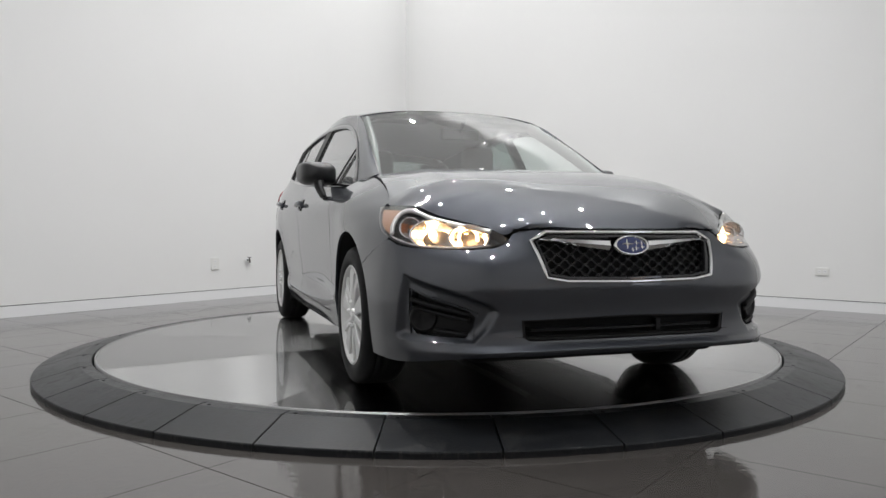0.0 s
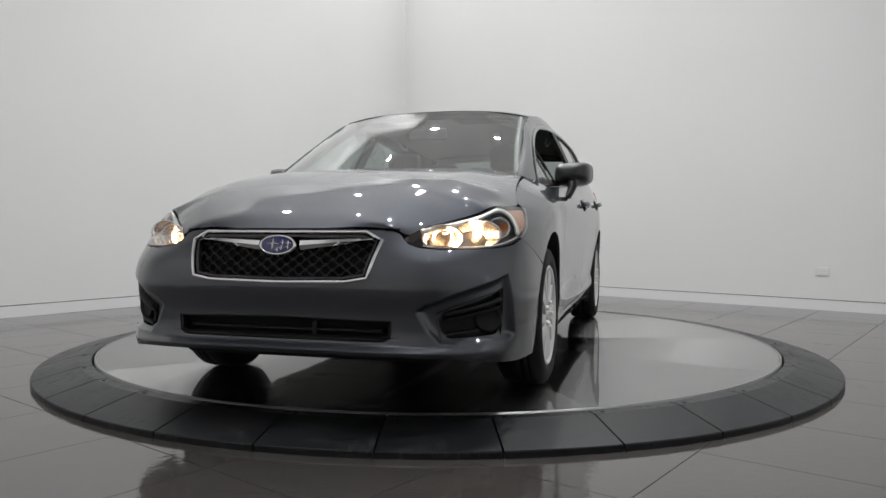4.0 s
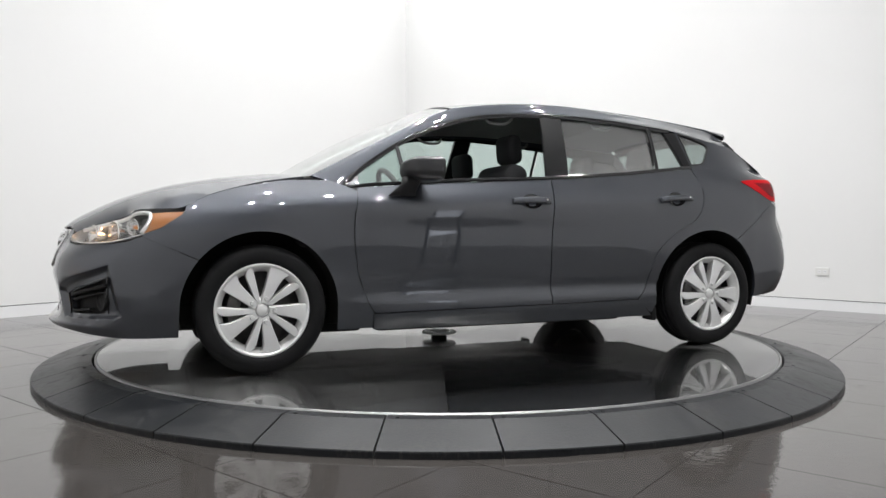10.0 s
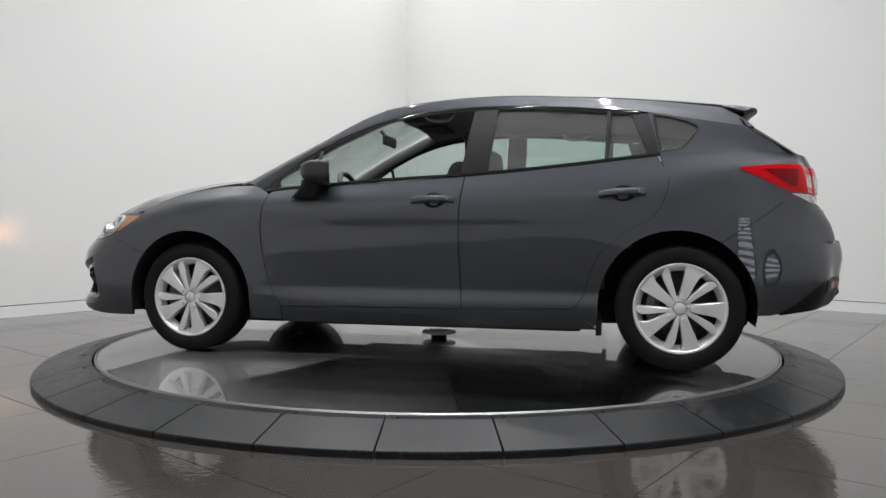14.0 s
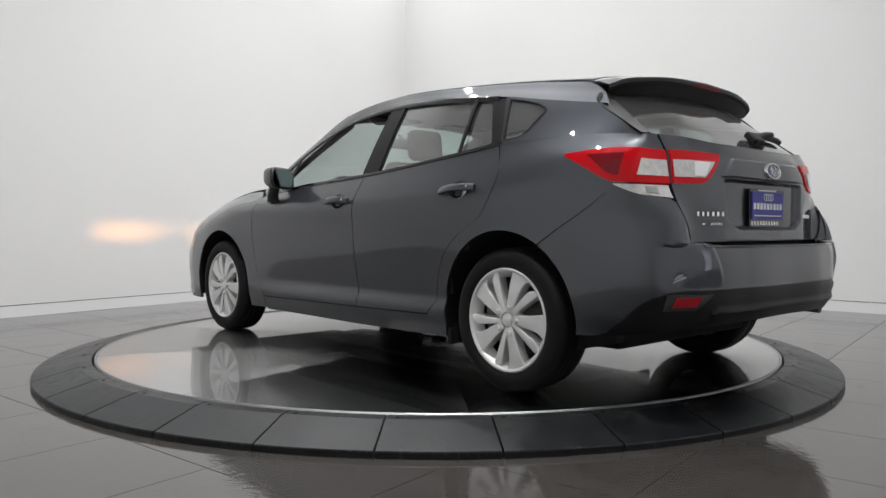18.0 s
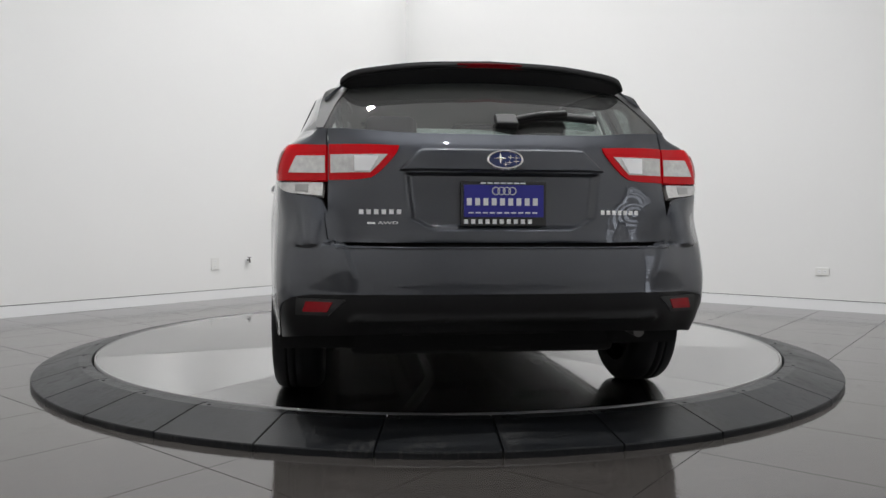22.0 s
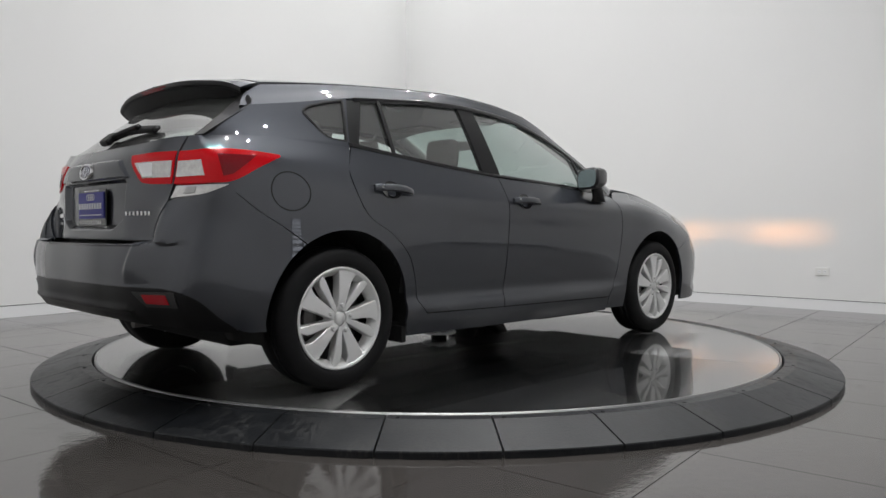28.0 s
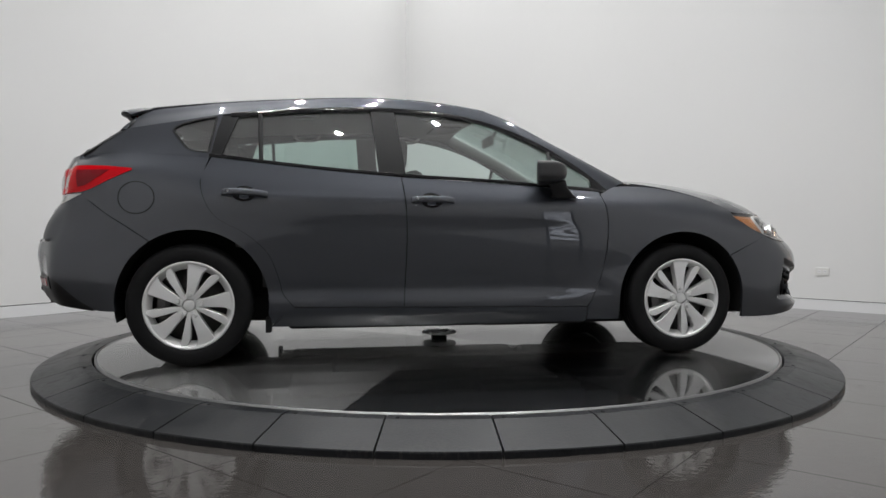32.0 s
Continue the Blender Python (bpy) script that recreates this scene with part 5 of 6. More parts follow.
        # bright strip along the top edge and down the outer end
        C = [(2.44, 0.696), (2.33, 0.7205), (2.10, 0.7495), (1.90, 0.774), (1.84, 0.778), (1.818, 0.773), (1.815, 0.755), (1.838, 0.712), (1.865, 0.682)]
        V, F = ribbon([spot(a, b, -0.008)[0] for a, b in C], [spot(a, b)[1] for a, b in C], 0.018, 0.008, 60)
        add("silver_strip", fix_normals(mesh_of("silver_strip", V, F)), M_satin, "satin silver band")
        C = [(2.42, 0.648), (2.33, 0.640), (2.10, 0.645), (1.93, 0.665), (1.86, 0.677)]
        V, F = ribbon([spot(a, b, -0.010)[0] for a, b in C], [spot(a, b)[1] for a, b in C], 0.008, 0.005, 40)
        add("chrome_strip", fix_normals(mesh_of("chrome_strip", V, F)), M_chrome)
        # amber side marker at the outer end
        P2 = on_shell([(1.815, 0.776), (1.75, 0.780), (1.685, 0.783)], [(1.85, 0.682), (1.77, 0.712), (1.685, 0.775)], None, None, 12, 8)
        panel("side_marker", P2, M_amber, h, "amber side marker", out=(0.5, 1, 0), mirror=m, thick=0.004, offset=-0.006)
        # reflector bowls and bulbs
        for sg, z, r, lit in ((2.352, 0.681, 0.060, 1), (2.175, 0.693, 0.068, 2), (1.975, 0.715, 0.046, 0)):
            p, nn = spot(sg, z, -0.018)
            ax_ = Vector((1.0, 0.28 if lit else 0.7, 0.0)).normalized()
            prof = [(r * k, -0.078 * (1 - k * k)) for k in (0.0, 0.2, 0.4, 0.6, 0.75, 0.9, 1.0)] + [(r * 1.03, -0.006)]
            V, F = lathe(prof, 28, "z")
            me = fix_normals(mesh_of("reflector", V, F))
            me.transform(Matrix.Diagonal((1.3, 0.82, 1.0, 1.0) if lit else (0.95, 0.88, 0.8, 1.0)))
            mt = Matrix.Translation(p) @ ax_.to_track_quat("Z", "Y").to_matrix().to_4x4()
            me.transform(mt)
            add("reflector", me, M_bowl)
            glow = [(0.0, -0.026), (0.012, -0.030), (0.016, -0.045), (0.012, -0.062), (0.0, -0.068)]
            if lit == 1:
                glow = [(0.030, -0.040), (0.035, -0.036), (0.040, -0.030), (0.036, -0.044), (0.030, -0.040)]
            V, F = lathe(glow, 20, "z")
            me = fix_normals(mesh_of("bulb", V, F))
            me.transform(mt)
            if not lit:
                me.transform(mt.inverted())
                me.transform(Matrix.Diagonal((0.7, 0.7, 0.7, 1)))
                me.transform(mt)
            add("bulb", me, M_bulb if lit else M_turn, "lit bulb" if lit else "amber bulb")
        # shaded filament that throws the flat beam
        p, nn = spot(2.345, 0.682, -0.012)
        mt = Matrix.Translation((p[0], p[1], 0.684)) @ pose(0, 0, 0, 0, 0.4, -2.5)
        hw, hz, d = 0.0075, 0.0023, 0.06
        V = [(x, sy * hw, sz * hz) for x in (0.0, -d - 0.004) for sy, sz in ((-1, -1), (1, -1), (1, 1), (-1, 1))]
        me = mesh_of("beam_shade", V, [[0, 1, 5, 4], [1, 2, 6, 5], [2, 3, 7, 6], [3, 0, 4, 7], [4, 5, 6, 7]], False)
        me.transform(mt)
        add("beam_shade", me, M_under_shade)
        me = mesh_of("filament", [(-d, sy * 0.0072, sz * 0.0021) for sy, sz in ((-1, -1), (1, -1), (1, 1), (-1, 1))], [[0, 1, 2, 3]], False)
        me.transform(mt)
        add("filament", me, M_beam, "lit filament")


M_mesh = mat("grille_mesh_plastic", (0.012, 0.012, 0.0125), 0.42, grain=0.1, scale=300)
car_front()


# ---------------------------------------------------------------- car rear
def car_rear():
    for m in (False, True):
        t = new("tail_lamp")
        t.parent = CAR

        def patch(name, top, bot, material, off, label="", right=None, left=None):
            P = on_shell(top, bot, left, right, 24, 10)
            panel(name, P, material, t, label, out=(-0.7, 0.7, 0), mirror=m, thick=0.02, offset=off)
        patch("red_lens", [(-1.600, 1.002), (-1.76, 1.013), (-1.98, 1.012), (-2.162, 1.006)], [(-1.600, 0.994), (-1.72, 0.943), (-1.86, 0.885), (-1.98, 0.878), (-2.162, 0.876)], M_red, 0.004, "red lens")
        patch("clear_inset", [(-2.03, 0.968), (-2.158, 0.966)], [(-1.995, 0.906), (-2.158, 0.903)], M_clear, 0.0065, "pale clear inset")
        patch("marker_window", [(-1.72, 0.992), (-1.94, 0.990)], [(-1.85, 0.915), (-1.90, 0.905)], M_darkred, 0.0062)
        patch("reversing_lens", [(-1.868, 0.874), (-2.0, 0.870), (-2.15, 0.867)], [(-1.885, 0.866), (-1.98, 0.836), (-2.148, 0.818)], M_clear, 0.004, "clear lower lens")
        patch("bulb_window", [(-2.03, 0.862), (-2.09, 0.861)], [(-2.03, 0.838), (-2.09, 0.834)], M_trim, 0.0062)
        t2 = new("gate_lamp")
        t2.parent = CAR
        P = on_shell([(-2.174, 1.006), (-2.30, 1.003), (-2.425, 0.998)], [(-2.174, 0.876), (-2.28, 0.878), (-2.325, 0.884)], None, [(-2.425, 0.998), (-2.418, 0.978), (-2.35, 0.90), (-2.325, 0.884)], 20, 10)
        panel("red_lens", P, M_red, t2, "red lens", out=(-1, 0.2, 0), mirror=m, thick=0.02, offset=0.006)
        P = on_shell([(-2.182, 0.968), (-2.385, 0.966)], [(-2.182, 0.902), (-2.325, 0.902)], None, None, 16, 6)
        panel("clear_inset", P, M_clear, t2, "pale clear inset", out=(-1, 0.2, 0), mirror=m, thick=0.012, offset=0.009)
        P = on_shell([(-2.27, 0.963), (-2.355, 0.961)], [(-2.27, 0.908), (-2.325, 0.908)], None, None, 8, 6)
        panel("bulb_window", P, M_chrome, t2, out=(-1, 0.2, 0), mirror=m, thick=0.004, offset=0.0105)
        # reflector in the black bumper
        r = new("rear_reflector")
        r.parent = CAR
        P = on_shell([(-2.083, 0.446), (-2.188, 0.446)], [(-2.066, 0.409), (-2.168, 0.411)], None, None, 10, 5)
        panel("reflector_lens", P, M_reflect, r, "red reflector", out=(-1, 0.4, 0), mirror=m, thick=0.02, offset=0.004)
        P = on_shell([(-2.04, 0.457), (-2.235, 0.455)], [(-2.03, 0.396), (-2.17, 0.398)], None, None, 12, 6)
        panel("reflector_frame", P, M_trimblack, r, out=(-1, 0.4, 0), mirror=m, thick=0.02, offset=0.001)
    x = float(shell(np.array([-2.80]), np.array([0.95]))[0, 0])
    emblem("rear_emblem", Matrix.Translation((x - 0.018, 0, 0.949)) @ pose(0, 0, 0, 90, 0, -90) @ pose(0, 0, 0, -8), 0.063, 0.033)
    # plain chrome marks where the maker's badges sit
    def marks(name, y0, y1, z, h, n, slant=0.0):
        b = new(name)
        b.parent = CAR
        w = (y1 - y0) / n
        for i in range(n):
            y = y0 + w * (i + 0.5)
            s_ = -2.80 + abs(y)
            p, nn = shell_normal(s_, z)
            bm = bmesh.new()
            ww = abs(w) * 0.30
            box(bm, (p[0] - 0.004, y - ww, z - h / 2), (p[0] + 0.004, y + ww, z + h / 2))
            part("bar", bm, M_chrome, b)
    marks("maker_mark", 0.525, 0.365, 0.762, 0.017, 6)
    marks("drive_mark", 0.50, 0.448, 0.722, 0.006, 1)
    cu = bpy.data.curves.new("drive_word", "FONT")
    cu.body, cu.size, cu.extrude, cu.align_x, cu.align_y = "AWD", 0.020, 0.0015, "CENTER", "CENTER"
    ob = bpy.data.objects.new("drive_word", cu)
    scene.collection.objects.link(ob)
    me = bpy.data.meshes.new_from_object(ob)
    bpy.data.objects.remove(ob)
    p, nn = spot(-2.45 + 0.415 - 0.35, 0.722, 0.004)
    me.transform(Matrix.Translation(p) @ Matrix(((0, 0, -1, 0), (-1, 0, 0, 0), (0, 1, 0, 0), (0, 0, 0, 1))) @ pose(0, 0, 0, 0, -7, 0) @ Matrix.Diagonal((1.5, 0.75, 1, 1)))
    put("drive_word", me, M_chrome, CAR, "raised chrome letters AWD")
    marks("model_mark", -0.358, -0.523, 0.762, 0.016, 7)
    # plate and its frame
    pl = new("plate")
    pl.parent = CAR
    x = -2.062
    bm = bmesh.new()
    box(bm, (x + 0.002, -0.157, 0.712), (x + 0.008, 0.157, 0.872), 0.002)
    part("plate_frame", bm, M_gloss, pl, "black frame")
    bm = bmesh.new()
    box(bm, (x - 0.004, -0.146, 0.744), (x + 0.002, 0.146, 0.860), 0.001)
    part("plate_sheet", bm, M_blue, pl, "blue sheet with white bars")

    def white(name, y0, y1, z0, z1, d=0.0):
        bm = bmesh.new()
        box(bm, (x - 0.0065 + d, y0, z0), (x - 0.004 + d, y1, z1))
        part(name, bm, M_white, pl)
    for i in range(9):
        w = 0.272 / 9
        white("bar", 0.136 - w * i - w * 0.58, 0.136 - w * i, 0.786, 0.812)
    for i in range(10):
        w = 0.26 / 10
        white("bar", 0.13 - w * i - w * 0.7, 0.13 - w * i, 0.757, 0.762)
        white("bar", 0.145 - w * i - w * 0.56, 0.145 - w * i, 0.720, 0.736, 0.006)
    for i in range(7):
        w = 0.17 / 7
        white("bar", 0.085 - w * i - w * 0.8, 0.085 - w * i, 0.864, 0.869, 0.006)
    for i in range(4):
        mm = Matrix.Translation((x - 0.005, 0.03 - 0.02 * i, 0.838)) @ pose(0, 0, 0, 0, 90, 0)
        V, F = lathe([(0.0115, -0.001), (0.0115, 0.001), (0.0150, 0.001), (0.0150, -0.001), (0.0115, -0.001)], 20, "z")
        me = fix_normals(mesh_of("ring_mark", V, F))
        me.transform(mm)
        put("ring_mark", me, M_white, pl)
    # rear wiper
    wp = new("rear_wiper")
    wp.parent = CAR
    V, F = ribbon([(-1.99, 0.012, 1.085), (-1.955, -0.12, 1.118), (-1.94, -0.25, 1.125), (-1.93, -0.385, 1.117)], [(-0.7, 0, 0.7)], 0.035, 0.014, 24)
    put("blade", fix_normals(mesh_of("blade", V, F)), M_black, wp)
    bm = bmesh.new()
    box(bm, (-0.028, -0.045, -0.01), (0.04, 0.04, 0.022), 0.010, Matrix.Translation((-1.99, -0.02, 1.09)) @ pose(0, 0, 0, 0, -42, 0))
    part("arm_cover", bm, M_black, wp)
    V, F = ribbon([(-2.0, -0.0, 1.09), (-1.965, -0.15, 1.125), (-1.955, -0.26, 1.135)], [(-0.7, 0, 0.7)], 0.022, 0.014, 16)
    put("arm", fix_normals(mesh_of("arm", V, F)), M_black, wp)
    # muffler and tail pipe
    bm = bmesh.new()
    tube(bm, (-1.88, -0.25, 0.37), (-1.88, 0.35, 0.37), 0.075, 20)
    part("muffler", bm, M_under_shade, CAR)
    bm = bmesh.new()
    tube(bm, (-1.9, -0.50, 0.335), (-2.09, -0.50, 0.325), 0.020, 16)
    part("tail_pipe", bm, M_dark, CAR)


M_trimblack = mat("black_trim", (0.02, 0.02, 0.02), 0.35)
car_rear()


# ---------------------------------------------------------------- car sides
def car_sides():
    for m in (False, True):
        fl = Matrix.Diagonal((1, -1, 1, 1))

        def add(name, me, material, parent, label=""):
            if m:
                me.transform(fl)
                me.flip_normals()
            return put(name, me, material, parent, label)
        # door handles
        for x0, x1, z0, z1 in ((0.018, -0.208, 0.846, 0.848), (-0.943, -1.168, 0.868, 0.880)):
            h = new("door_handle")
            h.parent = CAR
            C = [(x0 + (x1 - x0) * i / 10, z0 + (z1 - z0) * i / 10) for i in range(11)]
            pts = [spot(a, b, 0.010 + 0.022 * math.sin(math.pi * min(1, max(0, (i - 0.3) / 9.4))) ** 0.5)[0] for i, (a, b) in enumerate(C)]
            V, F = ribbon(pts, [spot(a, b)[1] for a, b in C], 0.032, 0.012, 30)
            me = fix_normals(mesh_of("grip", V, F))
            sharp(me, 45)
            add("grip", me, M_paint, h)
            # dark cup behind the grip
            c, cz = (x0 + x1) / 2 - 0.005, (z0 + z1) / 2
            V = []
            for k, d in ((1.0, 0.0015), (0.9, -0.002), (0.0, -0.006)):
                for t in np.linspace(0, 2 * math.pi, 28, endpoint=False):
                    p, nn = spot(c + 0.058 * k * math.cos(t), cz + 0.040 * k * math.sin(t) + 0.002, d)
                    V.append(p)
            F = [[r * 28 + i, r * 28 + (i + 1) % 28, (r + 1) * 28 + (i + 1) % 28, (r + 1) * 28 + i] for r in range(2) for i in range(28)]
            me = fix_normals(mesh_of("cup", [p + spot(c, cz)[1] * 0.004 for p in V], F))
            add("cup", me, M_gloss, h, "dark cup behind the grip")
            bm = bmesh.new()
            p, nn = spot(x0 + (x1 - x0) * 0.86, z0 + (z1 - z0) * 0.86, 0.030)
            tube(bm, p, p + nn * 0.006, 0.006, 12)
            me = bpy.data.meshes.new("lock")
            bm.to_mesh(me)
            bm.free()
            add("lock", me, M_chrome, h)
        # mirror
        mr = new("wing_mirror")
        mr.parent = CAR
        rows = []
        for i in range(11):
            t = i / 10
            x = 0.478 + 0.162 * t
            k = math.sqrt(max(0.0, 1 - (max(0, t - 0.25) / 0.78) ** 2.6))
            rows.append((x, 0.888 - 0.02 * t, 0.092 * k + 0.004, 0.060 * k + 0.003, 1.003 + 0.004 * t))
        V, F = [], []
        n = 24
        for x, yc, hy, hz, zc in rows:
            for j in range(n):
                a = 2 * math.pi * j / n
                ca, sa = math.cos(a), math.sin(a)
                e = 0.55
                V.append((x - 0.34 * (yc + hy * abs(ca) ** e * (1 if ca > 0 else -1) - 0.888) * (0.64 - x) / 0.162, yc + hy * abs(ca) ** e * (1 if ca > 0 else -1), zc + hz * abs(sa) ** e * (1 if sa > 0 else -1) + 0.01 * ca))
        F = [[r * n + j, r * n + (j + 1) % n, (r + 1) * n + (j + 1) % n, (r + 1) * n + j] for r in range(10) for j in range(n)]
        F += [[j for j in range(n)][::-1], [10 * n + j for j in range(n)]]
        add("mirror_cap", fix_normals(mesh_of("mirror_cap", V, F)), M_capgrey, mr, "dark grey mirror shell")
        V2 = [(v[0] + 0.001, v[1], v[2]) for v in V[:n]]
        cy, cz = sum(v[1] for v in V2) / n, sum(v[2] for v in V2) / n
        V2 = [(0.474 - 0.34 * (y - cy) * 0.86, cy + (y - cy) * 0.86, cz + (z - cz) * 0.84) for x, y, z in V2]
        add("mirror_glass", fix_normals(mesh_of("mirror_glass", V2 + [(0.474, cy, cz)], [[j, (j + 1) % n, n] for j in range(n)])), M_mirror, mr, "mirror glass")
        # foot
        V, F = [], []
        secs = [((0.635, 0.864, 0.868), 0.078, 0.012), ((0.625, 0.872, 0.892), 0.060, 0.020), ((0.60, 0.882, 0.925), 0.050, 0.024), ((0.585, 0.880, 0.965), 0.055, 0.030)]
        for (x, y, z), hx, hy in secs:
            for j in range(12):
                a = 2 * math.pi * j / 12
                V.append((x + hx * math.cos(a), y + hy * math.sin(a), z))
        F = [[r * 12 + j, r * 12 + (j + 1) % 12, (r + 1) * 12 + (j + 1) % 12, (r + 1) * 12 + j] for r in range(3) for j in range(12)]
        F += [list(range(12))[::-1], [36 + j for j in range(12)]]
        add("mirror_foot", fix_normals(mesh_of("mirror_foot", V, F)), M_black, mr)
        # sail panel ahead of the front window
        P = on_side([(0.935, 0.915), (0.86, 0.985), (0.83, 1.00)], [(0.935, 0.908), (0.88, 0.912), (0.835, 0.918)], None, None, 8, 4)
        panel("sail_panel", P, M_gloss, CAR, out=(0, 1, 0), mirror=m, thick=0.01, offset=0.003)
    # fuel door on the right flank
    C = [(-1.579 + 0.088 * math.cos(t), 0.855 + 0.080 * math.sin(t)) for t in np.linspace(0, 2 * math.pi, 60)]
    P = [spot(a, b, 0.0004)[0] * np.array([1, -1, 1]) for a, b in C]
    N = [spot(a, b)[1] * np.array([1, -1, 1]) for a, b in C]
    V, F = ribbon(P, N, 0.005, 0.0008, 90)
    put("fuel_door_gap", fix_normals(mesh_of("fuel_door_gap", V, F)), M_under_shade, CAR, "round gap of the fuel door")


# mirror colour darkened to stand for the dark flank reflected in it
M_mirror = mat("darkened_mirror", (0.26, 0.29, 0.31), 0.03, metal=1.0)
M_capgrey = mat("grey_cap_paint", (0.014, 0.0145, 0.016), 0.38, metal=0.2, coat=0.5, grain=0.1, scale=600)
car_sides()


# ---------------------------------------------------------------- cabin
def seat(x, y, name="front_seat", low=0.05):
    s = new(name)
    s.parent = CAR
    bm = bmesh.new()
    box(bm, (x - 0.02, y - 0.25, 0.42), (x + 0.50, y + 0.25, 0.58), 0.05)
    part("cushion", bm, M_cloth, s, smooth=True)
    bm = bmesh.new()
    box(bm, (-0.07, -0.24, 0.0), (0.07, 0.24, 0.61 - low), 0.06, Matrix.Translation((x + 0.02, y, 0.55)) @ pose(0, 0, 0, 0, -20))
    part("backrest", bm, M_cloth, s, smooth=True)
    bm = bmesh.new()
    box(bm, (-0.045, -0.115, 0.0), (0.045, 0.115, 0.18), 0.042, Matrix.Translation((x - 0.205, y, 1.14 - low)) @ pose(0, 0, 0, 0, 4))
    part("headrest", bm, M_cloth, s, smooth=True)
    bm = bmesh.new()
    for d in (-0.05, 0.05):
        tube(bm, (x - 0.20, y + d, 1.08 - low), (x - 0.205, y + d, 1.17 - low), 0.006)
    part("headrest_post", bm, M_chrome, s)


def cabin():
    seat(-0.02, 0.36)
    seat(-0.02, -0.36, low=0.10)
    b = new("rear_bench")
    b.parent = CAR
    bm = bmesh.new()
    box(bm, (-1.0, -0.62, 0.42), (-0.5, 0.62, 0.60), 0.05)
    part("cushion", bm, M_cloth, b, smooth=True)
    bm = bmesh.new()
    box(bm, (-0.07, -0.62, 0.0), (0.07, 0.62, 0.52), 0.05, Matrix.Translation((-1.0, 0, 0.58)) @ pose(0, 0, 0, 0, -18))
    part("backrest", bm, M_cloth, b, smooth=True)
    for y in (-0.36, 0.36):
        bm = bmesh.new()
        box(bm, (-0.045, -0.12, 0.0), (0.045, 0.12, 0.15), 0.04, Matrix.Translation((-1.17, y, 1.08)) @ pose(0, 0, 0, 0, -12))
        part("headrest", bm, M_cloth, b, smooth=True)
    bm = bmesh.new()
    box(bm, (0.72, -0.70, 0.60), (1.12, 0.70, 0.90), 0.06)
    box(bm, (0.66, 0.16, 0.80), (0.95, 0.56, 0.945), 0.05)
    part("dashboard", bm, M_dash, CAR, smooth=True)
    w = new("steering_wheel")
    w.parent = CAR
    V, F = [], []
    for i in range(36):
        a = 2 * math.pi * i / 36
        for j in range(10):
            t = 2 * math.pi * j / 10
            r = 0.175 + 0.016 * math.cos(t)
            V.append((0.016 * math.sin(t), r * math.cos(a), r * math.sin(a)))
    F = [[i * 10 + j, i * 10 + (j + 1) % 10, ((i + 1) % 36) * 10 + (j + 1) % 10, ((i + 1) % 36) * 10 + j] for i in range(36) for j in range(10)]
    mt = Matrix.Translation((0.52, 0.36, 0.875)) @ pose(0, 0, 0, 0, 24)
    me = fix_normals(mesh_of("wheel_rim", V, F))
    me.transform(mt)
    put("wheel_rim", me, M_dash, w)
    bm = bmesh.new()
    box(bm, (0.0, -0.16, -0.02), (0.03, 0.16, 0.02), 0.008)
    box(bm, (-0.02, -0.06, -0.07), (0.04, 0.06, 0.05), 0.02)
    box(bm, (0.0, -0.02, -0.16), (0.03, 0.02, 0.0), 0.008)
    bm.transform(mt)
    part("wheel_hub", bm, M_dash, w)
    # inner mirror
    mr = new("inner_mirror")
    mr.parent = CAR
    bm = bmesh.new()
    box(bm, (0.40, -0.12, 1.235), (0.425, 0.12, 1.30), 0.01)
    part("mirror_shell", bm, M_dash, mr)
    bm = bmesh.new()
    tube(bm, (0.42, 0, 1.28), (0.47, 0, 1.335), 0.012)
    part("mirror_stalk", bm, M_dash, mr)
    # pale trim on the windscreen pillars, visors, grab handles
    for sgn in (1, -1):
        C = [(1.00, 0.66, 0.95), (0.66, 0.60, 1.150), (0.25, 0.545, 1.345)]
        V, F = ribbon(C, [(0, -1, -0.3)], 0.07, 0.02, 20)
        V = V * np.array([1, sgn, 1])
        put("pillar_trim", fix_normals(mesh_of("pillar_trim", V, F)), M_trim, CAR, "pale grey pillar trim")
        bm = bmesh.new()
        box(bm, (0.08, min(sgn * 0.12, sgn * 0.48), 1.365), (0.26, max(sgn * 0.12, sgn * 0.48), 1.38), 0.006, None)
        part("sun_visor", bm, M_trimdark, CAR)
        for xx in (-0.05, -0.75):
            V, F = ribbon([(xx + 0.09, sgn * 0.56, 1.345), (xx + 0.05, sgn * 0.545, 1.315), (xx - 0.05, sgn * 0.545, 1.312), (xx - 0.09, sgn * 0.56, 1.342)], [(0, -sgn, -0.4)], 0.016, 0.01, 20)
            put("grab_handle", fix_normals(mesh_of("grab_handle", V, F)), M_trim, CAR)


M_trimdark = mat("dark_visor_fabric", (0.06, 0.06, 0.06), 0.8)
cabin()


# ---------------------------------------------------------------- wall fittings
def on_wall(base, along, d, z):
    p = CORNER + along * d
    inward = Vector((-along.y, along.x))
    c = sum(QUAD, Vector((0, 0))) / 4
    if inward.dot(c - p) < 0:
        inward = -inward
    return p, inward


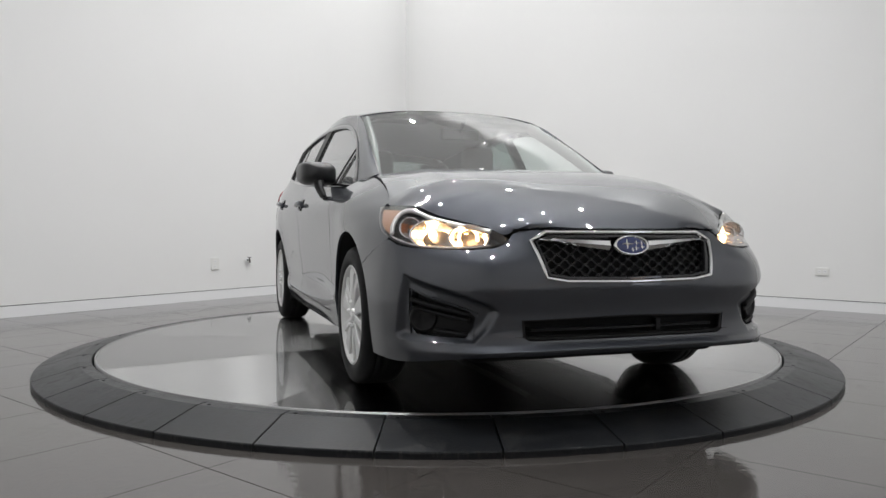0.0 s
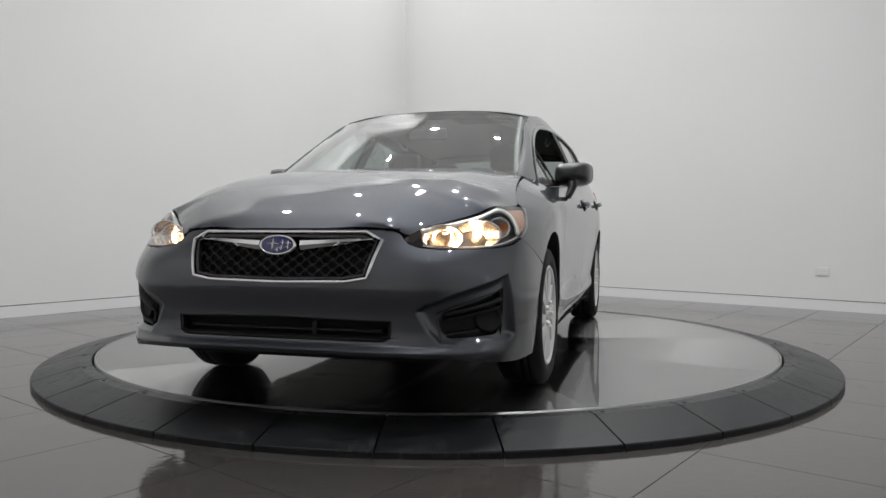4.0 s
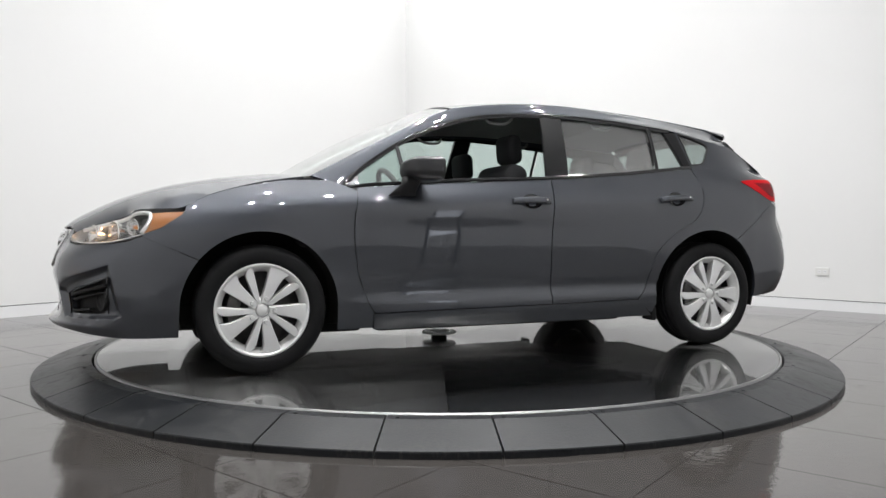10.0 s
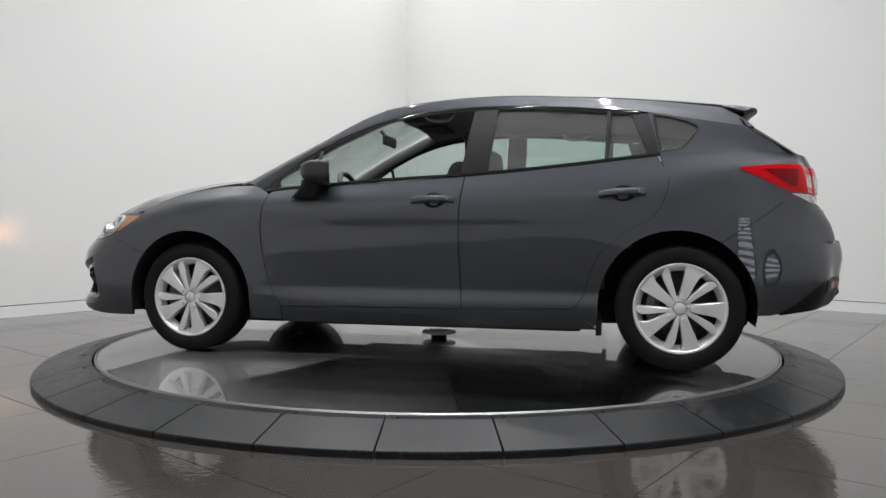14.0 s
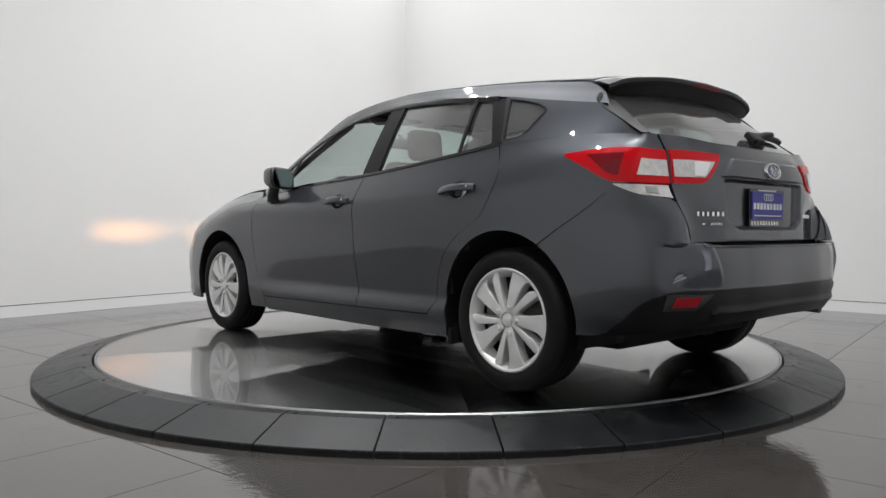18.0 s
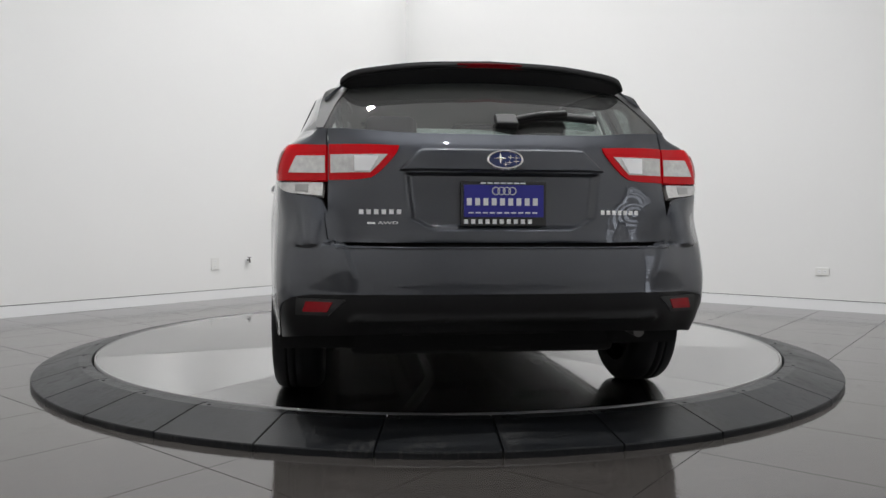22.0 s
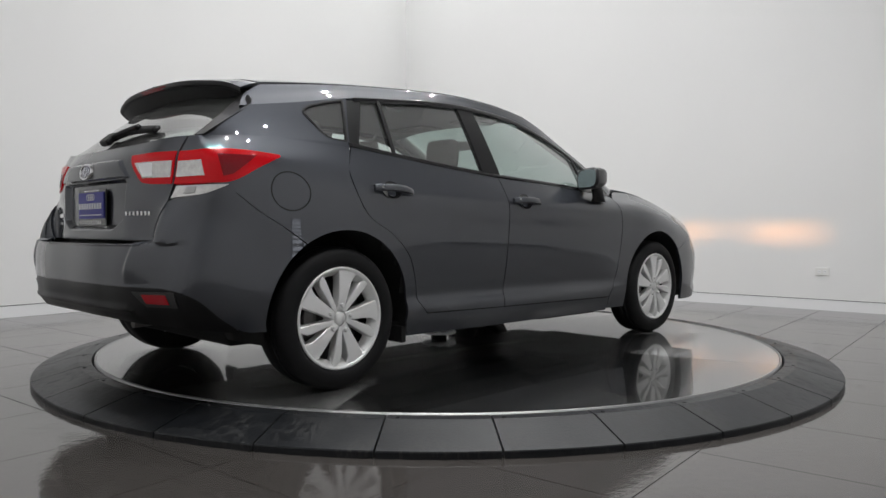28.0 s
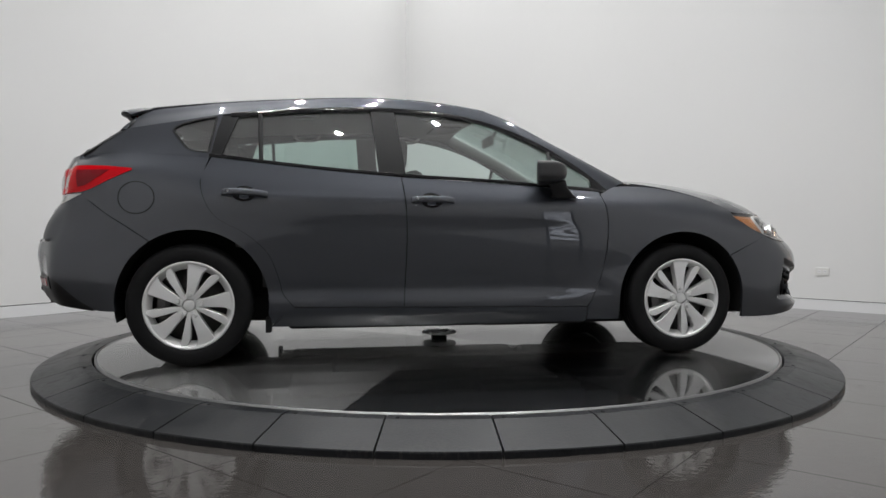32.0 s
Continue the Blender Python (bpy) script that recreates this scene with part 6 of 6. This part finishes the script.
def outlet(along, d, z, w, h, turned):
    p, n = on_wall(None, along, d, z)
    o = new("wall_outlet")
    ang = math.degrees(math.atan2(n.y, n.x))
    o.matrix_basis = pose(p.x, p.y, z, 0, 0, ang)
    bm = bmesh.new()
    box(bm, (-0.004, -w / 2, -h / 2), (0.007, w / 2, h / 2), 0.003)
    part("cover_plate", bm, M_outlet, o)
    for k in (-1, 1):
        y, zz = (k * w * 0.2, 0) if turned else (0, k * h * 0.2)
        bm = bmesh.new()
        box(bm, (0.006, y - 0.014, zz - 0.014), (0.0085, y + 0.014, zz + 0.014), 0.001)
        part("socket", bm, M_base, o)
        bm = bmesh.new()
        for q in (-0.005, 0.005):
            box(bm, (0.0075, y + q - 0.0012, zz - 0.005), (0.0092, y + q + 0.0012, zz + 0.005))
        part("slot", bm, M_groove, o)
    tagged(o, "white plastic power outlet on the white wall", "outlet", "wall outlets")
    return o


def fittings():
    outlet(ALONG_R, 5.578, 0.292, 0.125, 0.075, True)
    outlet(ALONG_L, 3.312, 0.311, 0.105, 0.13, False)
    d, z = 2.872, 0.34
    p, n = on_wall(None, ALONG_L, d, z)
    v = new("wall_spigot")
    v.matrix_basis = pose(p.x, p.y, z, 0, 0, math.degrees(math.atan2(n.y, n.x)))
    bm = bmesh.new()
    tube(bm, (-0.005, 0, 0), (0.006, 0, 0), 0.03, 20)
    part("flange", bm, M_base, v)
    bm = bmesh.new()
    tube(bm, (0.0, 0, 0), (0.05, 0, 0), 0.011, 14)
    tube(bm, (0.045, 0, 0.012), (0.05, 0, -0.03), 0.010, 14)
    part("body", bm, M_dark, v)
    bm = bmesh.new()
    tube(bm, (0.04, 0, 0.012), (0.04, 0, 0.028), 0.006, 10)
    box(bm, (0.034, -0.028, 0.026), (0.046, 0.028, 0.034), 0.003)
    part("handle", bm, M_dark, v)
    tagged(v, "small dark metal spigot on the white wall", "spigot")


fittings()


def slat_lamp():
    o = new("floor_light")
    o.matrix_basis = pose(1.78, -2.80, FLOOR, 0, 0, 122)
    for y in (-0.128, 0.128):
        bm = bmesh.new()
        tube(bm, (0, y, 0.0), (0, y, 1.10), 0.012, 10)
        part("post", bm, M_black, o)
        bm = bmesh.new()
        tube(bm, (-0.18, y, 0.012), (0.18, y, 0.012), 0.012, 10)
        part("foot", bm, M_black, o)
    for i in range(11):
        bm = bmesh.new()
        box(bm, (0.005, -0.115, 0.42 + 0.06 * i), (0.02, 0.115, 0.452 + 0.06 * i), 0.004)
        part("light_bar", bm, M_slat, o)
    tagged(o, "black floor stand with a row of lit cool white bars", "floor lamp")


M_slat = mat("cool_light_bar", (0.9, 0.92, 1.0), 0.4, emit=(0.82, 0.88, 1.0), power=2.4)
slat_lamp()


def motions():
    rows, table = [], []
    for k in range(0, 33):
        a = START + RATE * k
        rows.append((k, pose(0, 0, 0, 0, 0, a) @ pose(OFF_X, OFF_Y, 0)))
        table.append((k, pose(0, 0, 0, 0, 0, a)))
    walk(CAR, rows)
    walk(TABLE, table)


# ---------------------------------------------------------------- last: many small pieces, then the turning
floor_tiles()
motions()
